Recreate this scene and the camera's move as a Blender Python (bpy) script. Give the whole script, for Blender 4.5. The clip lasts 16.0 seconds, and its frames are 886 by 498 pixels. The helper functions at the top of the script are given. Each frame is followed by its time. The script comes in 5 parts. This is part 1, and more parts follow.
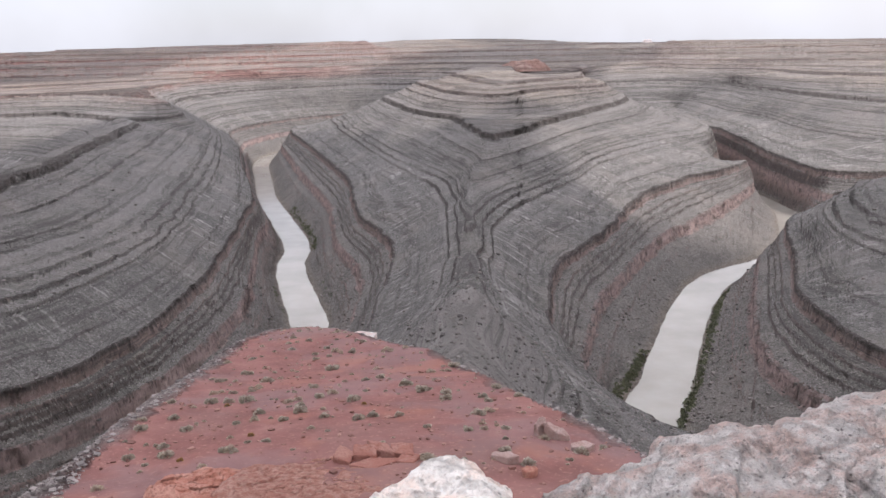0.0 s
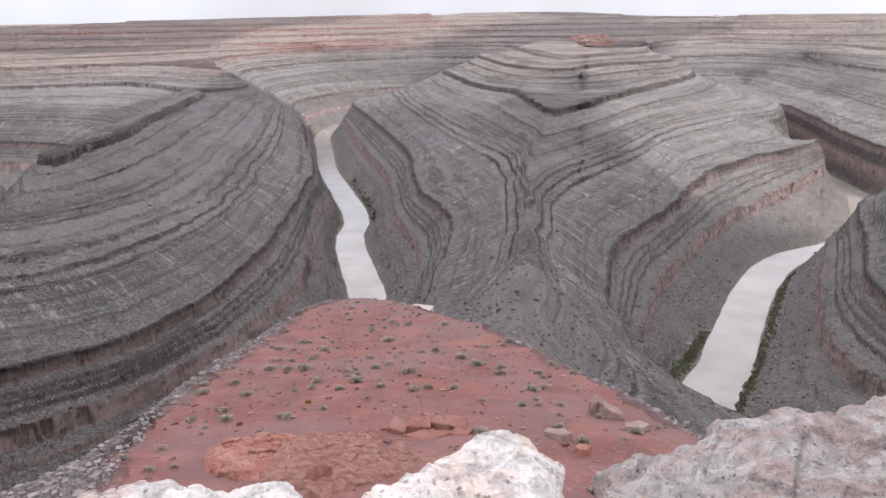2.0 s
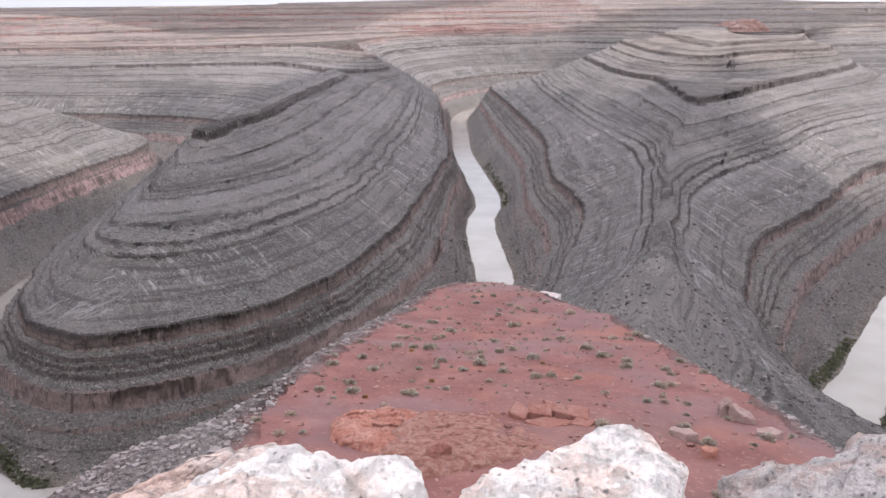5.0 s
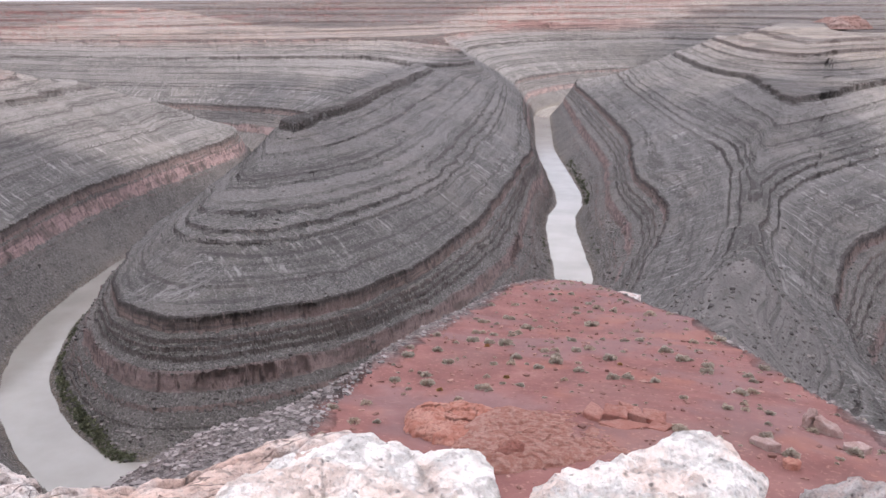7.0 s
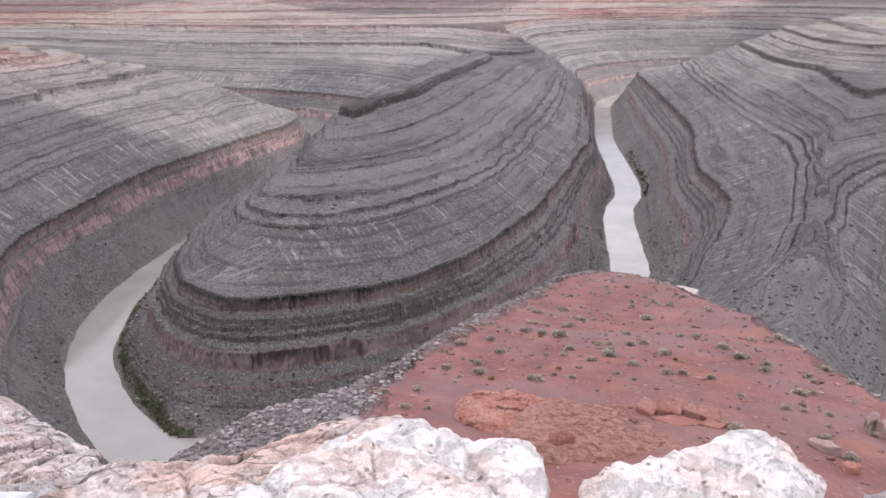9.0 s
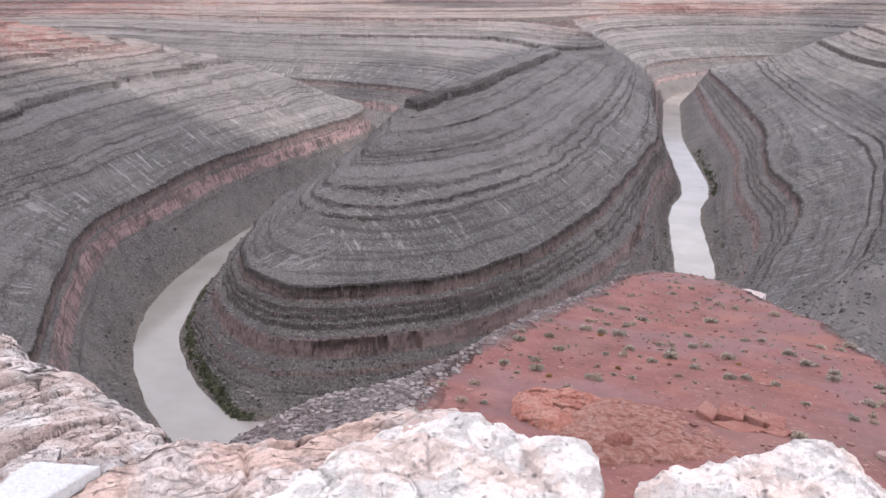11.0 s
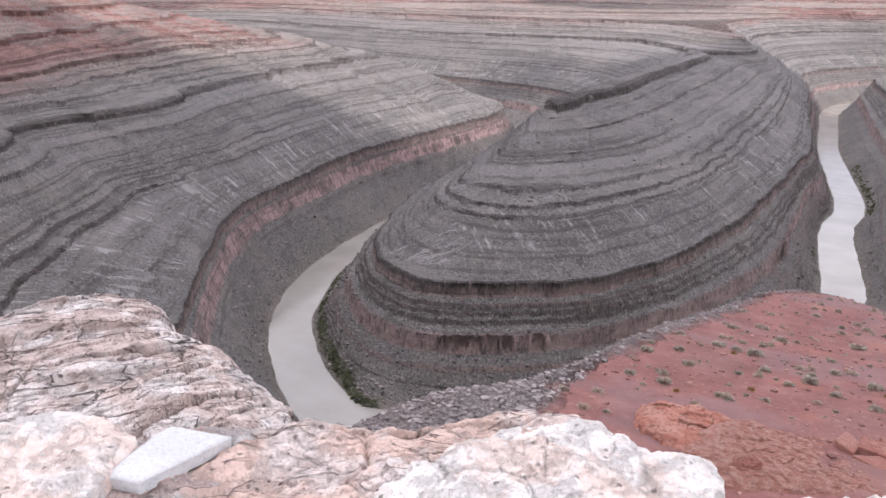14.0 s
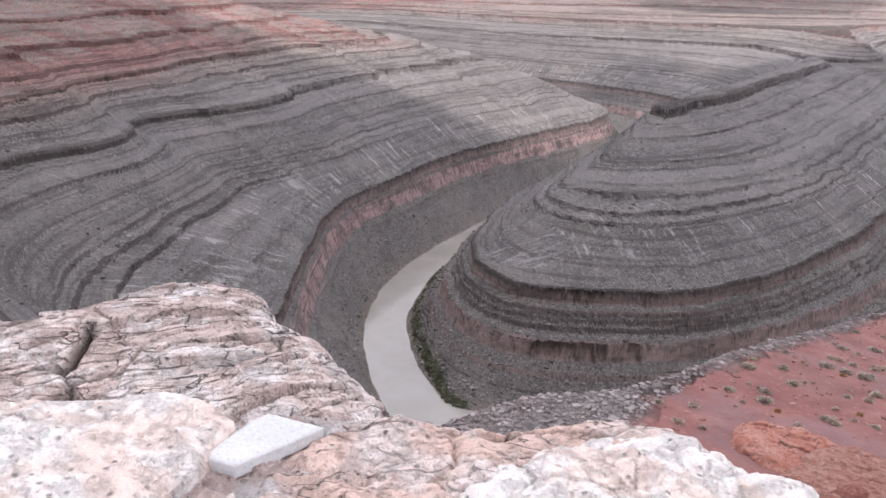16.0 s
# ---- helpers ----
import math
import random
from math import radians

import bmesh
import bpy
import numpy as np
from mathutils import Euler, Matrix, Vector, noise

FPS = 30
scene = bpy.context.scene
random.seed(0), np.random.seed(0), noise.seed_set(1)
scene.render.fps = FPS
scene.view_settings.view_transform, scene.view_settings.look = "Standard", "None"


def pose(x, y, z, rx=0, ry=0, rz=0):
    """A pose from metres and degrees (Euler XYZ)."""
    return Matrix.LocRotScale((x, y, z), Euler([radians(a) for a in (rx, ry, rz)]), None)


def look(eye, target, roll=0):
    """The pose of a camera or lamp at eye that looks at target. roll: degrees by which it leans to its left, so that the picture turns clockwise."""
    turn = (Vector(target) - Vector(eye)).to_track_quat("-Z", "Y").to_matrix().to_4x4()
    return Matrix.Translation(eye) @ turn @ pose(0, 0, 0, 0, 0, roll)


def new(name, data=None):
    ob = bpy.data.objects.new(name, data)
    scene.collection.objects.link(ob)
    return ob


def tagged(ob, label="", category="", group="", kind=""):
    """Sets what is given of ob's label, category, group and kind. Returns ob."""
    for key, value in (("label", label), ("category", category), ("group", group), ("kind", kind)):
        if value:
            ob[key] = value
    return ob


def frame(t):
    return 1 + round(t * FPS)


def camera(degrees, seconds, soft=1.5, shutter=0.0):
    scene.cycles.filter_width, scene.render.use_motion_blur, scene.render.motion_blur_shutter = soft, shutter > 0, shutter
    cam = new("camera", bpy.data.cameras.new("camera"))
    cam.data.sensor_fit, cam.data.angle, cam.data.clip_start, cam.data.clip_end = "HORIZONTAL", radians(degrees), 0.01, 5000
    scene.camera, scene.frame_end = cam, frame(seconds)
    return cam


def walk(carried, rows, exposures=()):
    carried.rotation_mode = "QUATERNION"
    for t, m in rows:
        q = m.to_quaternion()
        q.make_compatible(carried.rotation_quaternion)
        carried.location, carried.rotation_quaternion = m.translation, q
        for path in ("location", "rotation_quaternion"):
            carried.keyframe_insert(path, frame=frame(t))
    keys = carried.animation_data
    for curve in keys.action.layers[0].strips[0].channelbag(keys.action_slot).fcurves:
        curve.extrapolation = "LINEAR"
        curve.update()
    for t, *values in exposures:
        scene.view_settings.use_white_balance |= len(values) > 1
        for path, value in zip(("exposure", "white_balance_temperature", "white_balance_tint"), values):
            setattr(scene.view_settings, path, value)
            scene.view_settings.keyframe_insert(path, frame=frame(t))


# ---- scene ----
cam = camera(56.47, 16.0)

PATH = [
    # seconds, then the camera's turn in degrees
    (0.0, 76.052, 1.125, -0.279),
    (0.5, 76.019, 1.086, 0.864),
    (1.0, 75.800, 1.032, 1.802),
    (1.5, 75.204, 0.948, 2.816),
    (2.0, 74.366, 0.855, 3.958),
    (2.5, 73.823, 0.708, 5.665),
    (3.0, 73.620, 0.733, 7.506),
    (3.5, 73.547, 0.684, 9.292),
    (4.0, 73.507, 0.648, 10.771),
    (4.5, 73.473, 0.564, 12.031),
    (7.0, 73.121, 0.313, 19.176),
    (7.5, 73.046, 0.203, 20.262),
    (8.0, 72.967, 0.105, 21.393),
    (8.5, 72.616, 0.073, 22.330),
    (11.0, 71.894, -0.350, 27.853),
    (11.5, 71.913, -0.439, 29.209),
    (12.0, 71.924, -0.439, 30.450),
    (12.5, 71.905, -0.591, 31.541),
    (13.0, 71.773, -0.639, 32.275),
    (13.5, 71.740, -1.010, 33.900),
    (14.0, 71.736, -1.045, 37.597),
    (14.5, 71.719, -1.022, 39.514),
    (15.0, 71.696, -1.113, 40.912),
    (15.5, 71.714, -1.335, 42.831),
    (16.0, 71.741, -1.269, 44.740),
]
EYE = (0.0, 0.0, 300.0)
walk(cam, [(t, pose(*EYE, rx, ry, rz)) for t, rx, ry, rz in PATH], exposures=[(0.0, 0.57, 6450, 14), (1.0, 0.73, 6450, 14), (2.0, 0.69, 6420, 14), (4.0, 0.75, 6380, 15), (8.0, 0.80, 6330, 17), (13.0, 0.79, 6350, 18), (15.5, 0.75, 6350, 17), (16.0, 0.76, 6350, 17)])

# ---------------------------------------------------------------- light
SUN_EL, SUN_AZ = 54.0, 62.0
world = bpy.data.worlds.new("sky")
scene.world = world
world.use_nodes = True
wn = world.node_tree
sky = wn.nodes.new("ShaderNodeTexSky")
sky.sky_type, sky.sun_disc = "NISHITA", False
sky.sun_elevation, sky.sun_rotation = radians(SUN_EL), radians(SUN_AZ)
sky.air_density, sky.dust_density = 1.0, 2.0
# broken high cloud spread over the whole dome
sky_dir = wn.nodes.new("ShaderNodeTexCoord")
cloud = wn.nodes.new("ShaderNodeTexNoise")
cloud.inputs["Scale"].default_value, cloud.inputs["Detail"].default_value = 2.2, 5.0
wn.links.new(sky_dir.outputs["Generated"], cloud.inputs["Vector"])
veil = wn.nodes.new("ShaderNodeMapRange")
veil.inputs[1].default_value, veil.inputs[2].default_value, veil.inputs[3].default_value, veil.inputs[4].default_value = 0.36, 0.62, 0.62, 0.98
wn.links.new(cloud.outputs["Fac"], veil.inputs[0])
mixed = wn.nodes.new("ShaderNodeMix")
mixed.data_type = "RGBA"
wn.links.new(veil.outputs[0], mixed.inputs[0])
wn.links.new(sky.outputs[0], mixed.inputs[6])
mixed.inputs[7].default_value = (7.5, 7.75, 8.45, 1)
# an overcast dome is brighter overhead than along the horizon
height = wn.nodes.new("ShaderNodeSeparateXYZ")
wn.links.new(sky_dir.outputs["Generated"], height.inputs[0])
dome = wn.nodes.new("ShaderNodeMapRange")
dome.inputs[1].default_value, dome.inputs[2].default_value, dome.inputs[3].default_value, dome.inputs[4].default_value = 0.0, 1.0, 0.76, 1.34
wn.links.new(height.outputs[2], dome.inputs[0])
graded = wn.nodes.new("ShaderNodeVectorMath")
graded.operation = "SCALE"
wn.links.new(mixed.outputs[2], graded.inputs[0])
wn.links.new(dome.outputs[0], graded.inputs["Scale"])
wn.links.new(graded.outputs[0], wn.nodes["Background"].inputs[0])
wn.nodes["Background"].inputs[1].default_value = 0.115
sun_data = bpy.data.lights.new("sun", "SUN")
sun_data.energy, sun_data.angle, sun_data.color = 2.1, radians(2.0), (1.0, 0.955, 0.90)
sun = new("sun", sun_data)
sd = Vector((math.sin(radians(SUN_AZ)) * math.cos(radians(SUN_EL)), math.cos(radians(SUN_AZ)) * math.cos(radians(SUN_EL)), math.sin(radians(SUN_EL))))
sun.matrix_world = look(sd * 3000, (0, 0, 0))

# ---------------------------------------------------------------- materials
def mat_base(name):
    m = bpy.data.materials.new(name)
    m.use_nodes = True
    return m, m.node_tree, m.node_tree.nodes["Principled BSDF"]

def plain(name, col, rough=0.9):
    m, nt, b = mat_base(name)
    b.inputs["Base Color"].default_value = (*col, 1)
    b.inputs["Roughness"].default_value = rough
    return m

class Net:
    """Short names for building node trees."""

    def __init__(self, m):
        self.t = m.node_tree
        self.b = self.t.nodes["Principled BSDF"]

    def node(self, kind, **kw):
        n = self.t.nodes.new(kind)
        for k, v in kw.items():
            n.inputs[k].default_value = v
        return n

    def link(self, a, b):
        self.t.links.new(a, b)

    def math(self, op, a, b=0.0, clamp=False):
        n = self.t.nodes.new("ShaderNodeMath")
        n.operation, n.use_clamp = op, clamp
        for i, v in enumerate((a, b)):
            if isinstance(v, (int, float)):
                n.inputs[i].default_value = v
            else:
                self.link(v, n.inputs[i])
        return n.outputs[0]

    def span(self, v, lo, hi):
        """0 below lo, 1 above hi."""
        n = self.t.nodes.new("ShaderNodeMapRange")
        n.interpolation_type = "SMOOTHSTEP"
        self.link(v, n.inputs[0])
        n.inputs[1].default_value, n.inputs[2].default_value = lo, hi
        return n.outputs[0]

    def noise(self, vec, scale, detail=4.0, rough=0.55):
        n = self.node("ShaderNodeTexNoise", Scale=scale, Detail=detail, Roughness=rough)
        if vec is not None:
            self.link(vec, n.inputs["Vector"])
        return n.outputs["Fac"]

    def cells(self, vec, scale, feature="F1"):
        n = self.t.nodes.new("ShaderNodeTexVoronoi")
        n.feature = feature
        n.inputs["Scale"].default_value = scale
        self.link(vec, n.inputs["Vector"])
        return n.outputs["Distance"]

    def ramp(self, v, stops, mode="LINEAR"):
        n = self.t.nodes.new("ShaderNodeValToRGB")
        n.color_ramp.interpolation = mode
        e = n.color_ramp.elements
        while len(e) < len(stops):
            e.new(0.5)
        for el, (p, c) in zip(e, stops):
            el.position, el.color = p, (*c, 1)
        self.link(v, n.inputs[0])
        return n.outputs[0]

    def mix(self, f, a, b, mode="MIX"):
        n = self.t.nodes.new("ShaderNodeMix")
        n.data_type, n.blend_type = "RGBA", mode
        for s, v in ((n.inputs[0], f), (n.inputs[6], a), (n.inputs[7], b)):
            if isinstance(v, (int, float)):
                s.default_value = v
            elif isinstance(v, tuple):
                s.default_value = (*v, 1)
            else:
                self.link(v, s)
        return n.outputs[2]

    def bump(self, v, dist, strength=1.0, under=None):
        n = self.node("ShaderNodeBump", Strength=strength, Distance=dist)
        self.link(v, n.inputs["Height"])
        if under is not None:
            self.link(under, n.inputs["Normal"])
        return n.outputs[0]

    def attr(self, name):
        n = self.t.nodes.new("ShaderNodeAttribute")
        n.attribute_name = name
        return n.outputs["Fac"]

    def xyz(self, x, y, z=0.0):
        n = self.t.nodes.new("ShaderNodeCombineXYZ")
        for i, v in enumerate((x, y, z)):
            if isinstance(v, (int, float)):
                n.inputs[i].default_value = v
            else:
                self.link(v, n.inputs[i])
        return n.outputs[0]


def strata():
    """Bedding of the canyon: height of each ledge's foot and its thickness."""
    pick = random.Random(4)
    major = [(6, 2.0), (12.5, 3.5), (22, 4.0), (31, 16), (50.5, 3.2), (56.5, 2.2), (61.5, 2.6), (67, 11.5), (87, 1.4), (108, 3.0), (113.5, 2.5), (118.5, 2.3), (133, 1.6), (146, 2.4), (160.5, 8.5), (177, 2.0), (186, 3.5), (197, 6),
             (209, 3), (224, 6), (243, 6), (263, 7), (284, 4), (303, 5)]
    ledges = []
    for k, (z, t) in enumerate(major):
        ledges.append((z, t))
        top = z + t + pick.uniform(1.5, 3)
        end = major[k + 1][0] - 2 if k + 1 < len(major) else 325
        while z > 60 and top < end:
            thin = pick.uniform(0.4, 1.0) * (1.0 if top < 170 else 1.8)
            ledges.append((top, thin))
            top += thin + pick.uniform(2.8, 6.0) * (1.0 if top < 170 else 1.4 if top < 208 else 2.2)
    return np.array([(-12.0, 0.0)] + sorted(ledges) + [(345.0, 0.0)])


LEDGES = strata()


def canyon_material():
    m, nt, b = mat_base("canyon_rock")
    n = Net(m)
    geo = n.t.nodes.new("ShaderNodeNewGeometry")
    pos = geo.outputs["Position"]
    sep = n.t.nodes.new("ShaderNodeSeparateXYZ")
    n.link(pos, sep.inputs[0])
    nrm = n.t.nodes.new("ShaderNodeSeparateXYZ")
    n.link(geo.outputs["True Normal"], nrm.inputs[0])
    run, far, soil = n.attr("run"), n.attr("far"), n.attr("soil")
    wob = n.noise(pos, 0.02, 3)
    z = n.math("ADD", sep.outputs[2], n.math("MULTIPLY", n.math("SUBTRACT", wob, 0.5), 3.0))
    zf = n.math("DIVIDE", z, 330.0)
    talus = n.ramp(zf, [(0.0, (0.24, 0.19, 0.14)), (0.02, (0.18, 0.16, 0.145)), (0.10, (0.17, 0.153, 0.142)), (0.20, (0.158, 0.143, 0.135)), (0.25, (0.152, 0.142, 0.136)),
                        (0.38, (0.158, 0.147, 0.14)), (0.47, (0.168, 0.153, 0.145)), (0.545, (0.195, 0.171, 0.159)), (0.59, (0.25, 0.19, 0.17)),
                        (0.66, (0.235, 0.155, 0.137)), (0.78, (0.26, 0.158, 0.138)), (0.90, (0.29, 0.20, 0.175)), (1.0, (0.27, 0.21, 0.19))])
    # the land east and north of the gorges is grey and tan rather than red
    east = n.math("MULTIPLY", n.span(sep.outputs[0], -900, 100), n.span(sep.outputs[1], 1100, 1700))
    talus = n.mix(n.math("MULTIPLY", n.math("MULTIPLY", east, 0.8), n.span(z, 170, 195)), talus, (0.215, 0.183, 0.162))
    # tan soil and dry grass on the flats
    flat = n.math("MULTIPLY", n.span(nrm.outputs[2], 0.94, 0.985), n.span(z, 170, 190))
    talus = n.mix(n.math("MULTIPLY", flat, 0.8), talus, n.mix(n.span(n.noise(pos, 0.006, 4), 0.42, 0.6), (0.23, 0.185, 0.15), (0.34, 0.265, 0.195)))
    # cliff rock by height; its dark tones include the shade of steep faces
    cliff = n.ramp(zf, [(0.04, (0.14, 0.117, 0.106)), (0.09, (0.28, 0.203, 0.187)), (0.12, (0.36, 0.267, 0.248)), (0.142, (0.25, 0.184, 0.17)), (0.152, (0.10, 0.085, 0.078)),
                        (0.19, (0.11, 0.09, 0.082)), (0.203, (0.27, 0.197, 0.181)), (0.224, (0.18, 0.134, 0.123)), (0.232, (0.07, 0.06, 0.055)), (0.34, (0.068, 0.06, 0.055)), (0.46, (0.068, 0.06, 0.055)),
                        (0.60, (0.075, 0.061, 0.055)), (0.70, (0.105, 0.07, 0.06)), (0.85, (0.13, 0.075, 0.062)), (1.0, (0.13, 0.088, 0.074))])
    # fans of pale scree running down the slopes
    sv = n.xyz(n.math("DIVIDE", n.math("ADD", run, n.math("MULTIPLY", n.noise(pos, 0.08, 3), 9.0)), 7.0), n.math("DIVIDE", far, 45.0), 0.0)
    streak = n.noise(sv, 1.0, 3, 0.6)
    streak2 = n.noise(n.xyz(n.math("DIVIDE", run, 4.2), n.math("DIVIDE", far, 20.0), 7.0), 1.0, 4, 0.7)
    pale = n.math("MULTIPLY", n.math("MULTIPLY", n.span(streak, 0.50, 0.60), n.span(streak2, 0.44, 0.58)), n.math("MULTIPLY", n.span(z, 79, 84), n.math("SUBTRACT", 1.0, n.math("MULTIPLY", n.span(z, 104, 122), 0.75))))
    shade = n.span(streak, 0.25, 0.5)
    talus = n.mix(0.25, talus, n.mix(shade, (0.08, 0.075, 0.07), (0.18, 0.169, 0.162)))
    # boulders and scrub, two scales
    speck = n.noise(pos, 0.55, 5, 0.7)
    talus = n.mix(n.math("MULTIPLY", n.span(speck, 0.53, 0.62), 0.8), talus, (0.38, 0.36, 0.34))
    talus = n.mix(n.math("MULTIPLY", n.span(n.noise(pos, 0.31, 4, 0.7), 0.52, 0.62), 0.75), talus, (0.07, 0.066, 0.06))
    grit = n.noise(pos, 3.2, 4, 0.7)
    for size, lo, hi, tint in ((0.52, 0.22, 0.36, (0.055, 0.053, 0.046)), (0.27, 0.20, 0.32, (0.055, 0.051, 0.046))):
        moved = n.xyz(n.math("ADD", sep.outputs[0], 300.0 * hi), sep.outputs[1], n.math("MULTIPLY", sep.outputs[2], 0.6))
        talus = n.mix(n.math("MULTIPLY", n.math("SUBTRACT", 1.0, n.span(n.cells(moved, size), lo, hi)), n.math("MULTIPLY", n.span(speck, 0.36, 0.56), 0.85)), talus, tint)
    talus = n.mix(n.math("MULTIPLY", n.span(grit, 0.52, 0.66), 0.55), talus, (0.36, 0.335, 0.32))
    talus = n.mix(n.math("MULTIPLY", n.math("SUBTRACT", 1.0, n.span(grit, 0.36, 0.48)), 0.5), talus, (0.075, 0.068, 0.064))
    patch = n.noise(pos, 0.012, 4, 0.6)
    talus = n.mix(n.math("MULTIPLY", n.span(patch, 0.45, 0.7), 0.4), talus, (0.27, 0.24, 0.215))
    talus = n.mix(n.math("MULTIPLY", n.span(n.noise(pos, 0.045, 5, 0.65), 0.5, 0.64), 0.4), talus, (0.095, 0.09, 0.08))
    talus = n.mix(n.math("MULTIPLY", pale, n.math("ADD", 0.4, n.math("MULTIPLY", n.span(n.noise(pos, 0.016, 3), 0.42, 0.58), 0.6))), talus, (0.36, 0.342, 0.323))
    outer = n.attr("outer")
    cliff = n.mix(n.math("MULTIPLY", outer, n.math("MULTIPLY", n.math("MULTIPLY", n.span(z, 40, 48), n.math("SUBTRACT", 1.0, n.span(z, 62, 69))), n.span(n.noise(n.xyz(n.math("DIVIDE", run, 28.0), n.math("DIVIDE", z, 30.0), 3.0), 1.0, 3), 0.3, 0.55))), cliff, (0.42, 0.29, 0.275))
    # varnish and joints on the cliffs
    cv = n.xyz(n.math("DIVIDE", run, 4.6), n.math("DIVIDE", sep.outputs[2], 13.0), n.math("DIVIDE", far, 30.0))
    joint = n.noise(cv, 1.0, 4, 0.65)
    cliff = n.mix(n.math("MULTIPLY", n.span(joint, 0.52, 0.64), 0.65), cliff, (0.05, 0.041, 0.038))
    cliff = n.mix(n.math("MULTIPLY", n.span(n.noise(cv, 2.3, 3, 0.6), 0.55, 0.72), 0.55), cliff, (0.36, 0.27, 0.245))
    cliff = n.mix(n.math("MULTIPLY", n.span(n.noise(n.xyz(n.math("DIVIDE", run, 17.0), n.math("DIVIDE", sep.outputs[2], 9.0), n.math("DIVIDE", far, 40.0)), 1.0, 4, 0.6), 0.48, 0.62), 0.5), cliff, (0.115, 0.1, 0.092))
    cliff = n.mix(n.math("MULTIPLY", n.span(n.noise(pos, 0.5, 4, 0.7), 0.54, 0.7), 0.3), cliff, (0.28, 0.24, 0.22))
    bed = n.noise(n.xyz(n.math("DIVIDE", sep.outputs[0], 110.0), n.math("DIVIDE", sep.outputs[1], 110.0), n.math("DIVIDE", z, 2.2)), 1.0, 3, 0.6)
    steep = n.math("SUBTRACT", 1.0, n.span(n.math("ADD", nrm.outputs[2], n.math("MULTIPLY", n.math("SUBTRACT", bed, 0.5), 0.35)), 0.5, 0.66))
    steep = n.math("MULTIPLY", steep, n.math("SUBTRACT", 1.0, n.math("MULTIPLY", outer, n.math("SUBTRACT", 1.0, n.span(z, 40, 48)))))
    # ledges crop out where scree does not bury them; colour holds undercut shade too
    lev = n.math("DIVIDE", n.math("ADD", n.attr("level"), n.math("MULTIPLY", n.math("SUBTRACT", n.noise(pos, 0.12, 3), 0.5), 1.6)), 340.0)
    rows = [r for r in LEDGES if r[1] > 0]
    crop = None
    for part in range(0, len(rows), 14):
        stops = [(0.0, (0, 0, 0))]
        for z0, t in rows[part:part + 14]:
            half = 0.2 * t + 0.12
            force = min(1.0, 0.2 + t / 3.6)
            stops += [((z0 + t / 2 - half) / 340, (force, force, force)), ((z0 + t / 2 + half) / 340, (0, 0, 0))]
        band = n.ramp(lev, stops, "CONSTANT")
        crop = band if crop is None else n.math("MAXIMUM", crop, band)
    bury = n.span(n.noise(n.xyz(n.math("DIVIDE", sep.outputs[0], 30.0), n.math("DIVIDE", sep.outputs[1], 30.0), n.math("DIVIDE", z, 9.0)), 1.0, 4, 0.65), 0.34, 0.5)
    crop = n.math("MULTIPLY", crop, n.math("ADD", 0.1, n.math("MULTIPLY", bury, 0.75)))
    steep = n.math("MAXIMUM", steep, n.math("MULTIPLY", crop, n.math("MULTIPLY", n.math("MAXIMUM", n.span(z, 84, 92), n.math("SUBTRACT", 1.0, outer)), n.span(z, 26, 32))))
    rock = n.mix(steep, talus, cliff)
    # pale marl on the knob of the narrow ridge
    kx = n.math("DIVIDE", n.math("SUBTRACT", sep.outputs[0], 14.0), 58.0)
    ky = n.math("DIVIDE", n.math("SUBTRACT", sep.outputs[1], 335.0), 220.0)
    knob = n.math("ADD", n.math("ADD", n.math("MULTIPLY", kx, kx), n.math("MULTIPLY", ky, ky)), n.math("MULTIPLY", n.math("SUBTRACT", patch, 0.5), 1.2))
    rock = n.mix(n.math("MULTIPLY", n.math("SUBTRACT", 1.0, n.span(knob, 0.5, 1.1)), 0.6), rock, n.mix(grit, (0.22, 0.2, 0.188), (0.34, 0.315, 0.30)))
    # thin beds; their dark bands also carry the undercut shade of small ledges
    rock = n.mix(n.math("MULTIPLY", n.math("MULTIPLY", n.span(bed, 0.53, 0.63), n.span(z, 50, 60)), 0.55), rock, (0.085, 0.078, 0.073))
    thick = n.noise(n.xyz(n.math("DIVIDE", sep.outputs[0], 500.0), n.math("DIVIDE", sep.outputs[1], 500.0), n.math("DIVIDE", z, 7.0)), 1.0, 2, 0.5)
    rock = n.mix(n.math("MULTIPLY", n.math("MULTIPLY", n.span(thick, 0.5, 0.64), n.span(z, 84, 95)), 0.3), rock, (0.29, 0.27, 0.256))
    rock = n.mix(n.math("MULTIPLY", n.math("MULTIPLY", n.math("SUBTRACT", 1.0, n.span(thick, 0.36, 0.46)), n.span(z, 84, 95)), 0.22), rock, (0.08, 0.072, 0.067))
    thin = n.noise(n.xyz(n.math("DIVIDE", sep.outputs[0], 150.0), n.math("DIVIDE", sep.outputs[1], 150.0), n.math("DIVIDE", z, 3.4)), 1.0, 3, 0.6)
    rock = n.mix(n.math("MULTIPLY", n.math("MULTIPLY", n.span(thin, 0.56, 0.62), n.span(z, 150, 175)), n.math("MULTIPLY", n.math("SUBTRACT", 1.0, flat), 0.5)), rock, (0.07, 0.062, 0.057))
    # the red beds above the grey limestone
    upper = n.math("MULTIPLY", n.span(n.math("ADD", z, n.math("MULTIPLY", n.math("SUBTRACT", n.noise(pos, 0.004, 3), 0.5), 40.0)), 186, 214), n.math("SUBTRACT", 1.0, n.math("MULTIPLY", flat, 0.85)))
    upper = n.math("MULTIPLY", upper, n.math("SUBTRACT", 1.0, n.math("MULTIPLY", east, 0.8)))
